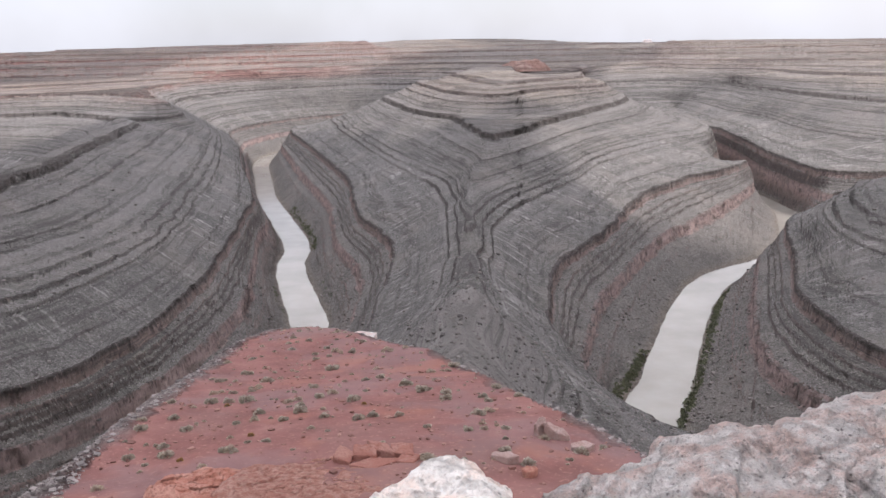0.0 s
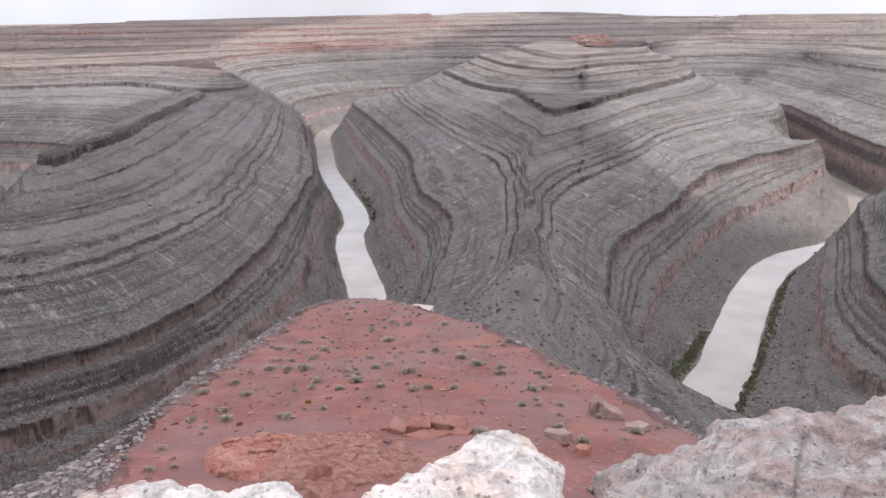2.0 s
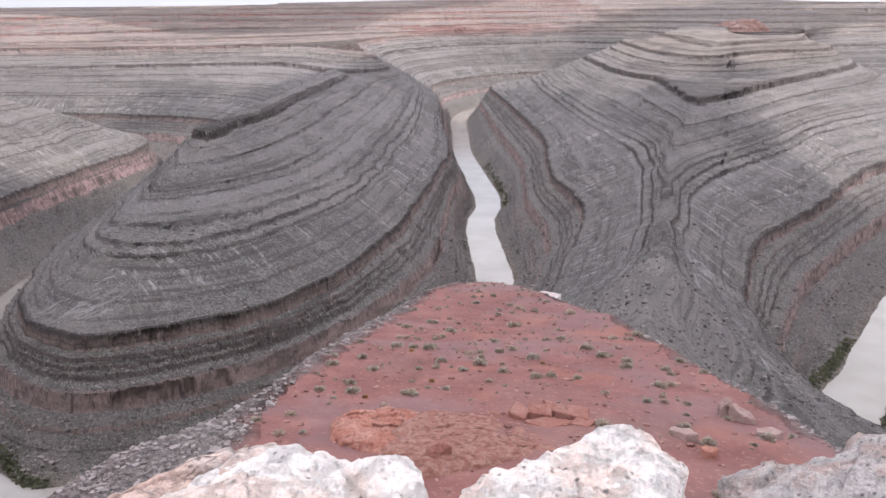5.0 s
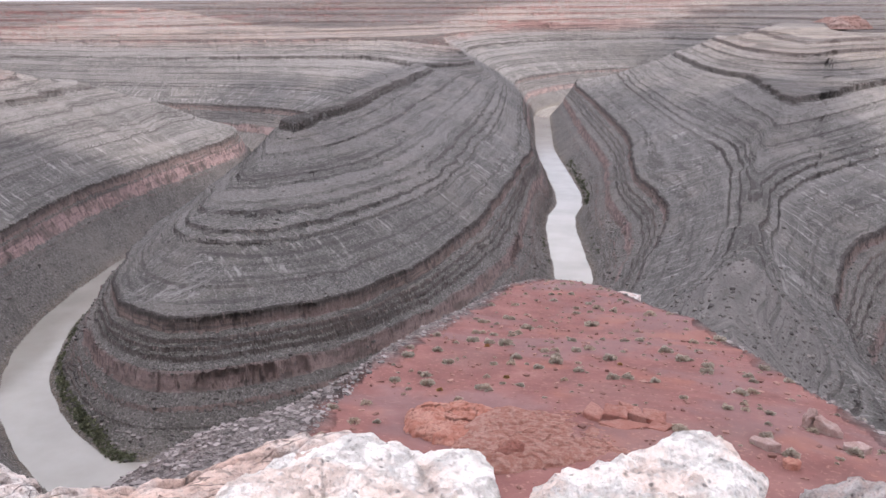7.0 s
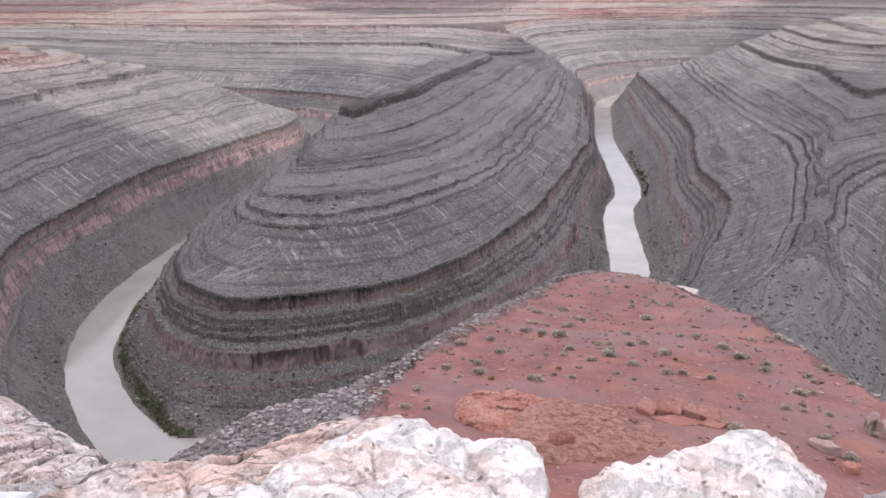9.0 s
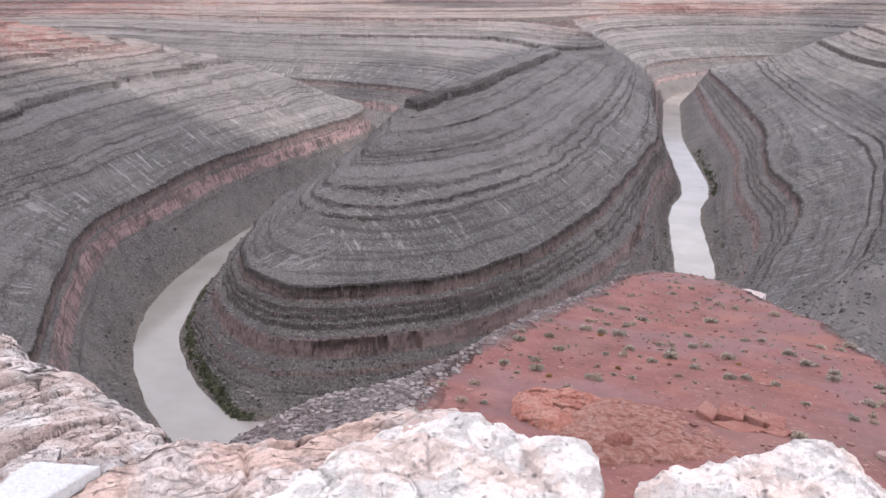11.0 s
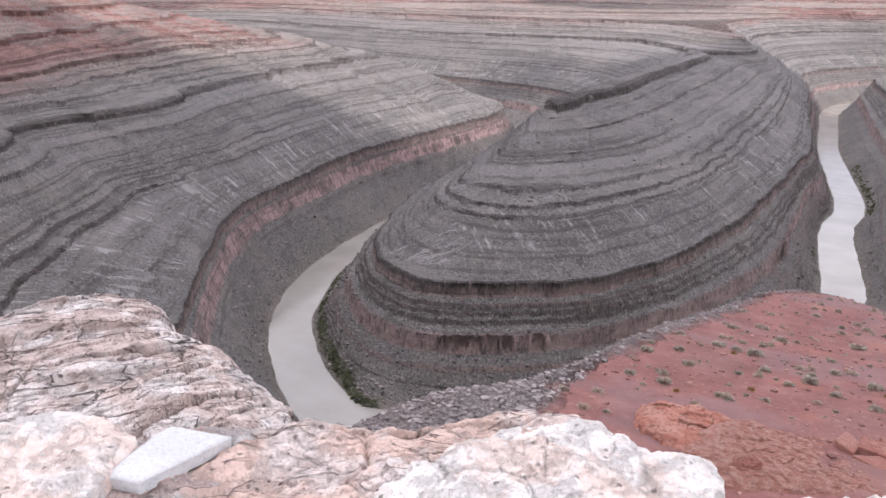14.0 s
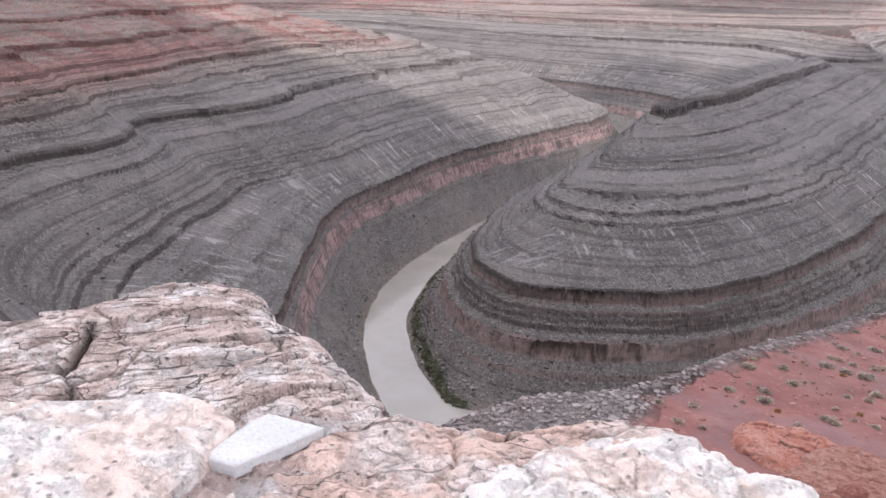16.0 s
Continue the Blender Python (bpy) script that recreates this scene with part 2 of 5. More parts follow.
    bed2 = n.noise(n.xyz(n.math("DIVIDE", sep.outputs[0], 190.0), n.math("DIVIDE", sep.outputs[1], 190.0), n.math("DIVIDE", z, 1.6)), 1.0, 4, 0.65)
    rock = n.mix(n.math("MULTIPLY", n.math("MULTIPLY", n.span(bed2, 0.5, 0.6), n.span(z, 185, 200)), n.math("MULTIPLY", n.math("SUBTRACT", 1.0, flat), 0.4)), rock, (0.095, 0.075, 0.068))
    rock = n.mix(upper, rock, n.mix(1.0, rock, (1.28, 0.91, 0.87), "MULTIPLY"))
    # grey rubble round the bench
    flat_r = n.math("ADD", n.math("MULTIPLY", sep.outputs[0], sep.outputs[0]), n.math("MULTIPLY", sep.outputs[1], sep.outputs[1]))
    rubble = n.mix(n.span(grit, 0.4, 0.6), (0.17, 0.148, 0.142), (0.33, 0.29, 0.275))
    rock = n.mix(n.math("MULTIPLY", n.math("SUBTRACT", 1.0, n.span(flat_r, 9000, 14500)), 0.85), rock, rubble)
    # red soil of the bench
    rs = n.noise(pos, 0.35, 5, 0.6)
    red = n.ramp(rs, [(0.3, (0.185, 0.082, 0.073)), (0.5, (0.24, 0.108, 0.096)), (0.7, (0.31, 0.15, 0.133))])
    red = n.mix(n.math("MULTIPLY", n.span(n.noise(pos, 0.09, 3), 0.5, 0.68), 0.6), red, (0.23, 0.14, 0.128))
    red = n.mix(n.math("MULTIPLY", n.span(n.noise(pos, 4.0, 3, 0.7), 0.56, 0.68), 0.55), red, (0.44, 0.25, 0.2))
    red = n.mix(n.math("MULTIPLY", n.span(n.noise(pos, 1.9, 3, 0.7), 0.62, 0.72), 0.5), red, (0.16, 0.075, 0.055))
    red = n.mix(n.math("MULTIPLY", n.span(n.noise(pos, 0.14, 4, 0.6), 0.48, 0.62), 0.55), red, (0.235, 0.15, 0.15))
    red = n.mix(n.math("MULTIPLY", n.span(n.noise(pos, 0.21, 3, 0.6), 0.55, 0.7), 0.45), red, (0.36, 0.155, 0.11))
    n.link(n.mix(soil, rock, red), n.b.inputs["Base Color"])
    n.b.inputs["Roughness"].default_value = 0.95
    n.b.inputs["Specular IOR Level"].default_value = 0.2
    far_bump = n.math("ADD", n.math("MULTIPLY", n.noise(pos, 0.35, 6, 0.7), 1.0), n.math("MULTIPLY", joint, n.math("MULTIPLY", steep, 3.0)))
    amount = n.math("SUBTRACT", 1.0, n.math("MULTIPLY", soil, 0.93))
    fine = n.bump(n.math("MULTIPLY", grit, amount), 0.35, 0.8)
    n.link(n.bump(n.math("MULTIPLY", far_bump, n.math("SUBTRACT", 1.0, soil)), 2.6, 1.0, fine), n.b.inputs["Normal"])
    return m


M_ROCK = canyon_material()


def water_material():
    m, nt, b = mat_base("river_water")
    n = Net(m)
    geo = n.t.nodes.new("ShaderNodeNewGeometry")
    pos = geo.outputs["Position"]
    c = n.ramp(n.noise(pos, 0.02, 4), [(0.35, (0.30, 0.275, 0.243)), (0.65, (0.36, 0.333, 0.298))])
    n.link(c, n.b.inputs["Base Color"])
    n.b.inputs["Roughness"].default_value = 0.12
    n.link(n.bump(n.noise(pos, 0.25, 4, 0.6), 0.2, 0.3), n.b.inputs["Normal"])
    return m


M_WATER = water_material()

# ---------------------------------------------------------------- the lie of the land
def smooth_curve(pts, step=8.0):
    """A smooth curve through plan points (any number of columns), sampled every few metres."""
    p = np.array(pts, float)
    p = np.vstack([2 * p[0] - p[1], p, 2 * p[-1] - p[-2]])
    out = []
    for i in range(1, len(p) - 2):
        n = max(2, int(np.hypot(*(p[i + 1] - p[i])[:2]) / step))
        t = np.linspace(0, 1, n, endpoint=False)[:, None]
        a, b, c, d = p[i - 1], p[i], p[i + 1], p[i + 2]
        out.append(0.5 * (2 * b + (c - a) * t + (2 * a - 5 * b + 4 * c - d) * t ** 2 + (3 * b - a - 3 * c + d) * t ** 3))
    out.append(p[-2:-1])
    return np.vstack(out)

RIVER_WEST = [(-250, 2750), (-400, 2560), (-478, 2350), (-474, 2160), (-417, 1903), (-360, 1660), (-295, 1459), (-228, 1245),
              (-213, 1100), (-175, 960), (-150, 870), (-145, 760), (-165, 650), (-200, 545), (-250, 460), (-305, 405), (-365, 367),
              (-408, 381), (-452, 406), (-490, 433), (-525, 465), (-570, 523), (-605, 587), (-630, 655), (-655, 745), (-685, 880),
              (-700, 1000), (-715, 1130), (-740, 1260), (-810, 1370), (-930, 1440), (-1100, 1460), (-1350, 1430), (-1900, 1450)]
RIVER_EAST = [(300, 2800), (500, 2620), (640, 2400), (662, 2150), (650, 1900), (620, 1700), (610, 1560), (610, 1436), (574, 1317), (536, 1202), (485, 1118), (429, 1071),
              (362, 1028), (300, 935), (243, 803), (196, 688), (158, 610), (158, 545), (195, 475), (270, 425),
              (380, 405), (520, 445), (700, 545), (900, 620), (1200, 660), (1500, 700)]
# rims of the inner gorge and ledges above it: height, then the plan
LINES = [
    # the peninsula inside the western bend
    (80, [(-1900, 1560), (-1500, 1540), (-1200, 1570), (-1000, 1570), (-860, 1540), (-720, 1440), (-655, 1300), (-635, 1160), (-612, 960), (-570, 760), (-530, 640),
          (-480, 545), (-445, 500), (-416, 476), (-366, 469), (-332, 497), (-280, 545), (-259, 610), (-248, 700), (-252, 845),
          (-272, 1076), (-300, 1280), (-397, 1632), (-480, 1950), (-560, 2180), (-590, 2400), (-480, 2700), (-300, 2880)]),
    (115, [(-650, 1400), (-600, 1150), (-570, 930), (-520, 760), (-460, 610), (-422, 565), (-377, 566), (-339, 595), (-316, 657), (-298, 747),
           (-303, 894), (-337, 1102), (-400, 1450), (-500, 1850), (-620, 2200)]),
    (165, [(-456, 800), (-471, 971), (-502, 1148), (-544, 1415), (-572, 1583)]),
    (165, [(-572, 1583), (-664, 1690), (-842, 1860), (-971, 1834), (-1130, 1770), (-1250, 1720), (-1400, 1690), (-1700, 1680), (-1900, 1700)]),
    (200, [(-577, 1754), (-681, 1866), (-826, 2005), (-960, 1990), (-1100, 1910), (-1275, 1840), (-1450, 1790), (-1700, 1770), (-1900, 1780)]),
    (200, [(-577, 1754), (-690, 2000), (-780, 2300), (-740, 2650), (-500, 3000)]),
    # the rim below the viewpoint, round to the left wall and its end
    (80, [(-410, 2278), (-282, 1871), (-160, 1439), (-111, 1126), (-55, 948), (-50, 820), (-54, 721), (-58, 635), (-64, 560), (-80, 470),
          (-112, 380), (-165, 300), (-240, 228), (-320, 215), (-400, 250), (-455, 300), (-504, 351), (-555, 401), (-648, 510), (-696, 630),
          (-744, 775), (-763, 912), (-779, 1069), (-790, 1170), (-815, 1240), (-880, 1310), (-1000, 1345), (-1200, 1350), (-1400, 1310), (-1900, 1300)]),
    (115, [(-430, 150), (-510, 200), (-570, 265), (-625, 340), (-690, 460), (-725, 570), (-790, 720), (-825, 873), (-842, 1008), (-862, 1105), (-910, 1160)]),
    (165, [(-520, 60), (-590, 130), (-636, 192), (-652, 238), (-675, 300), (-745, 363), (-760, 413), (-770, 508), (-854, 621), (-935, 847), (-979, 1013), (-1002, 1120), (-1090, 1165), (-1300, 1180), (-1600, 1150)]),
    (195, [(-610, 100), (-690, 215), (-786, 347), (-914, 547), (-1006, 796), (-1055, 948), (-1130, 1050), (-1300, 1080), (-1600, 1050)]),
    (225, [(-690, 90), (-755, 215), (-863, 375), (-1040, 600), (-1200, 850), (-1400, 960)]),
    (256, [(-800, 30), (-900, 200), (-1080, 450), (-1300, 750), (-1600, 900)]),
    (296, [(-1100, 0), (-1250, 300), (-1500, 600), (-1850, 800), (-2300, 900)]),
    (200, [(-20, 100), (-50, 80), (-74, 50), (-86, 20), (-92, -20)]),
    (150, [(-20, 300), (-60, 230), (-110, 170), (-160, 110), (-210, 60)]),
    (150, [(35, 250), (70, 200), (110, 160), (150, 110), (180, 50)]),
    (110, [(55, 400), (90, 340), (150, 280), (230, 230), (330, 180)]),
    # the middle ridge
    (115, [(-260, 2150), (-200, 1850), (-163, 1706), (-88, 1426), (-31, 1252), (12, 1115), (20, 1007), (16, 791), (10, 684)]),
    (115, [(28, 631), (37, 744), (44, 869), (82, 1000), (176, 1168), (248, 1339), (393, 1555), (539, 1680), (600, 1850), (620, 2100)]),
    (80, [(-410, 2278), (-420, 2480), (-300, 2580), (0, 2650)]),
    (80, [(300, 2680), (480, 2520), (658, 2545), (699, 2415), (692, 2207), (656, 1958), (627, 1739), (607, 1587), (555, 1507), (445, 1404), (347, 1308), (279, 1207), (228, 1076), (187, 975), (125, 865), (100, 786),
          (83, 670), (85, 600), (95, 520), (125, 450), (190, 385), (280, 340), (400, 325), (560, 360), (760, 455), (1000, 540), (1500, 600)]),
    (165, [(-160, 2250), (-95, 1900), (-55, 1740), (-15, 1640), (26, 1580), (47, 1384), (73, 1195), (102, 1250), (173, 1408), (275, 1619), (414, 1904), (480, 2150)]),
    (205, [(-60, 2350), (-25, 2100), (5, 1920), (40, 1770), (112, 1640), (200, 1830), (333, 1895), (390, 1990), (400, 2300)]),
    # right-hand nose and the far right wall
    (80, [(1500, 820), (1100, 740), (850, 730), (660, 640), (520, 545), (430, 510), (355, 525), (322, 566), (317, 633), (325, 713), (378, 832), (416, 960), (473, 1089), (539, 1177), (680, 1235), (850, 1220), (1200, 1120), (1500, 1100)]),
    (115, [(560, 1090), (430, 900), (400, 780), (430, 680), (520, 650), (640, 730), (800, 820), (1100, 900)]),
    (160, [(720, 1080), (580, 900), (620, 790), (750, 850), (1000, 980)]),
        (40, [(610, 1370), (700, 1315), (900, 1290), (1200, 1230), (1500, 1180)]),
    (80, [(760, 2700), (728, 2264), (677, 1825), (656, 1648), (644, 1509), (647, 1423), (668, 1392), (740, 1375), (950, 1360), (1200, 1320), (1500, 1290)]),
    (100, [(758, 2274), (798, 2091), (751, 1773), (769, 1651), (774, 1546), (775, 1446), (840, 1425), (1000, 1420), (1300, 1390)]),
    (160, [(940, 2800), (890, 2500), (885, 2200), (880, 1950), (900, 1750), (990, 1640), (1200, 1560), (1500, 1530)]),
    (195, [(800, 3200), (880, 2900), (910, 2552), (951, 2167), (1116, 1997), (1500, 1800)]),
]
# ridge crests: x, y, height
CRESTS = [
    [(-12, 120, 240), (0, 170, 220), (5, 250, 195), (10, 350, 172), (12, 430, 160), (14, 470, 156), (16, 520, 141), (18, 560, 132), (22, 640, 124),
     (26, 760, 122), (30, 880, 126), (34, 980, 133), (46, 1060, 143), (60, 1120, 154), (73, 1190, 165)],
    [(-700, -60, 290), (-300, -60, 297), (0, -40, 299), (300, -60, 298), (700, -60, 296)],
    [(-440, 610, 124), (-442, 680, 139), (-448, 745, 153), (-458, 805, 166)],
    [(-482, 815, 168), (-500, 985, 170), (-532, 1160, 172), (-575, 1430, 174), (-610, 1600, 180)],
    [(-800, 1185, 84), (-850, 1180, 108), (-920, 1165, 136), (-1002, 1127, 165)],
    [(-2700, 1600, 280), (-2150, 2080, 280), (-1880, 2340, 281)],
    [(-1543, 3030, 303), (-1190, 3270, 310), (-640, 3490, 318), (-305, 3640, 322)],
    [(-1700, 2600, 226), (-1500, 2650, 226), (-1190, 2650, 226), (-900, 2720, 226), (-560, 2900, 228), (-250, 3250, 228), (-60, 3550, 232)],
    [(-200, 4450, 324), (100, 4500, 326), (370, 4480, 321), (660, 4450, 303), (1000, 4400, 279), (1150, 4300, 282)],
    [(930, 3480, 299), (1200, 3400, 296), (1500, 3150, 290), (1750, 3000, 284), (2100, 2700, 280), (2500, 2300, 280)],
    [(850, 3300, 232), (1050, 2950, 230), (1350, 2700, 228), (1700, 2450, 228), (2100, 2100, 228)],
    [(112, 1720, 208), (160, 2000, 213), (220, 2500, 220), (250, 2900, 226), (300, 3500, 232)],
    [(10, 2400, 209), (70, 2650, 217), (150, 2950, 225)],
    [(330, 2050, 209), (420, 2500, 218), (500, 3000, 226)],
]
G = 8.0
X0, Y0, NX, NY = -3000.0, -1200.0, 750, 780

def membrane(h, rounds):
    """Fills the unknown heights between known lines, coarse to fine."""
    levels = [h]
    while min(levels[-1].shape) > 20:
        a = levels[-1]
        a = a[: a.shape[0] // 2 * 2, : a.shape[1] // 2 * 2]
        b = a.reshape(a.shape[0] // 2, 2, a.shape[1] // 2, 2).transpose(0, 2, 1, 3).reshape(a.shape[0] // 2, a.shape[1] // 2, 4)
        n = (~np.isnan(b)).sum(2)
        s = np.nansum(b, 2)
        levels.append(np.where(n > 0, s / np.maximum(n, 1), np.nan))
    cur = None
    for a in reversed(levels):
        fixed = ~np.isnan(a)
        if cur is None:
            cur = np.full(a.shape, 200.0)
        else:
            up = np.repeat(np.repeat(cur, 2, 0), 2, 1)
            cur = np.pad(up, ((0, max(0, a.shape[0] - up.shape[0])), (0, max(0, a.shape[1] - up.shape[1]))), mode="edge")[: a.shape[0], : a.shape[1]]
        cur = np.where(fixed, a, cur)
        for k in range(rounds):
            p = np.pad(cur, 1, mode="edge")
            cur = np.where(fixed, a, 0.25 * (p[:-2, 1:-1] + p[2:, 1:-1] + p[1:-1, :-2] + p[1:-1, 2:]))
    for k in range(2):
        p = np.pad(cur, 1, mode="edge")
        cur = 0.4 * cur + 0.15 * (p[:-2, 1:-1] + p[2:, 1:-1] + p[1:-1, :-2] + p[1:-1, 2:])
    return cur


def sample(grid, x0, y0, g, x, y):
    ny, nx = grid.shape
    u = np.clip((x - x0) / g, 0, nx - 1.001)
    v = np.clip((y - y0) / g, 0, ny - 1.001)
    i, j = u.astype(int), v.astype(int)
    a, b = u - i, v - j
    return grid[j, i] * (1 - a) * (1 - b) + grid[j, i + 1] * a * (1 - b) + grid[j + 1, i] * (1 - a) * b + grid[j + 1, i + 1] * a * b


def put(h, x0, y0, g, xy, z):
    i = np.round((xy[:, 0] - x0) / g).astype(int)
    j = np.round((xy[:, 1] - y0) / g).astype(int)
    ok = (i > 0) & (i < h.shape[1] - 1) & (j > 0) & (j < h.shape[0] - 1)
    h[j[ok], i[ok]] = z[ok] if np.ndim(z) else z


def whole_land():
    h = np.full((NY, NX), np.nan)
    h[0, :] = h[:, 0] = h[:, -1] = 300
    h[-1, :] = 285
    for z, pts in LINES:
        put(h, X0, Y0, G, smooth_curve(pts, 5), z)
    for pts in CRESTS:
        c = smooth_curve(pts, 5)
        put(h, X0, Y0, G, c, c[:, 2])
    for pts in (RIVER_WEST, RIVER_EAST):
        c = smooth_curve(pts, 4)
        t = np.gradient(c, axis=0)
        t /= np.hypot(t[:, 0], t[:, 1])[:, None]
        nrm = np.stack([-t[:, 1], t[:, 0]], 1)
        for k in np.linspace(-20, 20, 9):
            put(h, X0, Y0, G, c + nrm * k, -2.0)
    return membrane(h, 60)


HGRID = whole_land()


def bench_level(x, y):
    return 289.5 - 0.215 * y


BENCH = [(-15.5, 16), (-16.4, 22), (-16.8, 29), (-16.8, 35), (-17.1, 43), (-18, 54), (-19.1, 68), (-17.8, 80), (-14.7, 82.7), (-10.5, 78.4),
         (-6.4, 70), (-1.2, 60), (2.3, 50.6), (5, 42), (7.2, 37), (8.8, 32), (10.5, 26), (11, 16)]


# where the red soil ends; grey rubble lies beyond it
SOIL = [(-11.0, 14), (-13.6, 22), (-14.8, 26.8), (-15.6, 29.4), (-16.3, 34.7), (-16.7, 40), (-17.0, 49), (-17.9, 61), (-18.3, 69.5), (-17.2, 79)] + BENCH[8:]


def inside(poly, x, y):
    p = np.array(poly, float)
    c = np.zeros(np.shape(x), bool)
    for (xa, ya), (xb, yb) in zip(p, np.roll(p, -1, 0)):
        c ^= ((ya > y) != (yb > y)) & (x < (xb - xa) * (y - ya) / (yb - ya + 1e-9) + xa)
    return c


def edge_gap(poly, x, y):
    """Distance to a closed outline, negative inside; 1e3 far away from it."""
    close = np.hypot(x, y) < 150
    out = np.full(np.shape(x), 1e3)
    if close.any():
        out[close] = edge_gap_all(poly, x[close], y[close])
    return out


def edge_gap_all(poly, x, y):
    p = np.array(poly, float)
    d = np.full(np.shape(x), 1e9)
    for a, b in zip(p, np.roll(p, -1, 0)):
        t = np.clip(((x - a[0]) * (b[0] - a[0]) + (y - a[1]) * (b[1] - a[1])) / ((b - a) ** 2).sum(), 0, 1)
        d = np.minimum(d, np.hypot(x - a[0] - t * (b[0] - a[0]), y - a[1] - t * (b[1] - a[1])))
    return np.where(inside(poly, x, y), -d, d)


NG, NX0, NY0 = 2.0, -240.0, -60.0


def near_land():
    ny, nx = 190, 240
    xx, yy = np.meshgrid(NX0 + NG * np.arange(nx), NY0 + NG * np.arange(ny))
    h = np.full((ny, nx), np.nan)
    far = sample(HGRID, X0, Y0, G, xx, yy)
    h[0, :], h[-1, :], h[:, 0], h[:, -1] = far[0], far[-1], far[:, 0], far[:, -1]
    b = edge_gap(BENCH, xx, yy)
    h[b < 0.6] = bench_level(xx, yy)[b < 0.6]
    c = smooth_curve([(-31, 18, 277), (-30, 24, 276), (-29, 31.5, 275), (-29, 37, 274.5), (-28, 40.4, 273.5), (-25.5, 46, 272), (-24, 56, 268.5), (-23.5, 70, 262), (-21, 84, 257), (-15, 92, 254)], 1)
    put(h, NX0, NY0, NG, c, c[:, 2])
    for z, pts in ((254, [(-15, 90), (-6, 92), (2, 80), (8, 66), (14, 54), (20, 44), (26, 32), (30, 16)]),
                   (228, [(-60, 10), (-57, 32), (-54, 50), (-48, 70), (-44, 90), (-32, 112)]),
                   (205, [(-84, -20), (-80, 20), (-72, 52), (-60, 80), (-44, 106), (-24, 130)]),
                   (150, [(-210, 60), (-160, 110), (-110, 170), (-60, 230), (-20, 300)]),
                   (150, [(35, 250), (70, 200), (110, 160), (150, 110), (180, 50)]),
                   (226, [(4, 120), (18, 100), (34, 76), (48, 50), (56, 20)])):
        put(h, NX0, NY0, NG, smooth_curve(pts, 1), z)
    for pts in CRESTS[:1]:
        c = smooth_curve(pts, 1)
        put(h, NX0, NY0, NG, c, c[:, 2])
    r = np.hypot(xx, yy)
    h[(yy < 6) & (r < 60) & (yy < -0.35 * np.abs(xx) + 4)] = 298
    h[(r > 11) & (r < 15) & (yy > -2)] = 286.5
    return membrane(h, 80)


NEAR = near_land()


def lie(x, y):
    far = sample(HGRID, X0, Y0, G, x, y)
    near = sample(NEAR, NX0, NY0, NG, x, y)
    gap = np.minimum(np.minimum(x - NX0, NX0 + 478 - x), np.minimum(y - NY0, NY0 + 378 - y))
    k = np.clip(gap / 60, 0, 1)
    return far + (near - far) * k * k * (3 - 2 * k)


def vnoise(x, y, seed=0):
    """Smooth value noise in the plane, about -1 to 1."""
    i, j = np.floor(x).astype(np.int64), np.floor(y).astype(np.int64)
    a, b = x - i, y - j
    a, b = a * a * (3 - 2 * a), b * b * (3 - 2 * b)
    def hsh(i, j):
        n = (i * 374761393 + j * 668265263 + seed * 974634777) & 0x7FFFFFFF
        n = ((n ^ (n >> 13)) * 1274126177) & 0x7FFFFFFF
        return ((n ^ (n >> 16)) & 0xFFFF) / 32767.5 - 1
    return (hsh(i, j) * (1 - a) * (1 - b) + hsh(i + 1, j) * a * (1 - b) + hsh(i, j + 1) * (1 - a) * b + hsh(i + 1, j + 1) * a * b)

def fbm(x, y, octs, seed=0):
    s, k = 0, 1.0
    for o in range(octs):
        s = s + k * vnoise(x, y, seed + o)
        x, y, k = x * 2.03 + 17.1, y * 2.03 - 9.7, k * 0.5
    return s

SLOPE = np.hypot(*np.gradient(HGRID, G))


def bedded(h, face):
    """Cuts the smooth height h into slopes and ledges; face is the half width of a ledge's face, in h."""
    z0, t = LEDGES[:, 0], LEDGES[:, 1]
    mid, foot, top = z0 + t / 2, z0 + 0.10 * t, z0 + 0.95 * t
    k = np.clip(np.searchsorted(mid, h), 1, len(mid) - 1)
    lo, hi = k - 1, k
    w = np.minimum(face, 0.4 * (mid[hi] - mid[lo]))
    wl, wh = np.minimum(w, 0.16 * t[lo] + 0.12), np.minimum(w, 0.16 * t[hi] + 0.12)
    a, b = mid[lo] + wl, mid[hi] - wh
    z = top[lo] + (foot[hi] - top[lo]) * (h - a) / (b - a)
    z = np.where(h < a, (foot[lo] + top[lo]) / 2 + (top[lo] - foot[lo]) / 2 * (h - mid[lo]) / wl, z)
    thick = np.where(h - mid[lo] < mid[hi] - h, t[lo], t[hi])
    return thick, np.where(h > b, (foot[hi] + top[hi]) / 2 + (top[hi] - foot[hi]) / 2 * (h - mid[hi]) / wh, z)


def rim_level(x, y):
    """The rocky rim that the viewpoint stands on."""
    r = np.hypot(x, y)
    az = np.degrees(np.arctan2(x, y))
    out = np.interp(r, (0, 1.5, 2.2, 3.0, 4.3, 5.2, 9, 13), (298.3, 298.2, 297.6, 297.1, 296.4, 294.8, 290.5, 286.5))
    left = np.interp(r, (0, 1.5, 2.2, 3.0, 4.3, 6.0, 10, 13, 16), (298.3, 298.2, 297.6, 297.1, 296.2, 294.6, 294.0, 286, 281))
    back = np.full_like(r, 298.3)
    k = np.clip((-az - 40) / 12, 0, 1)
    z = out + (left - out) * k
    k = np.clip((np.abs(az + 10) - 85) / 25, 0, 1)
    return z + (back - z) * k


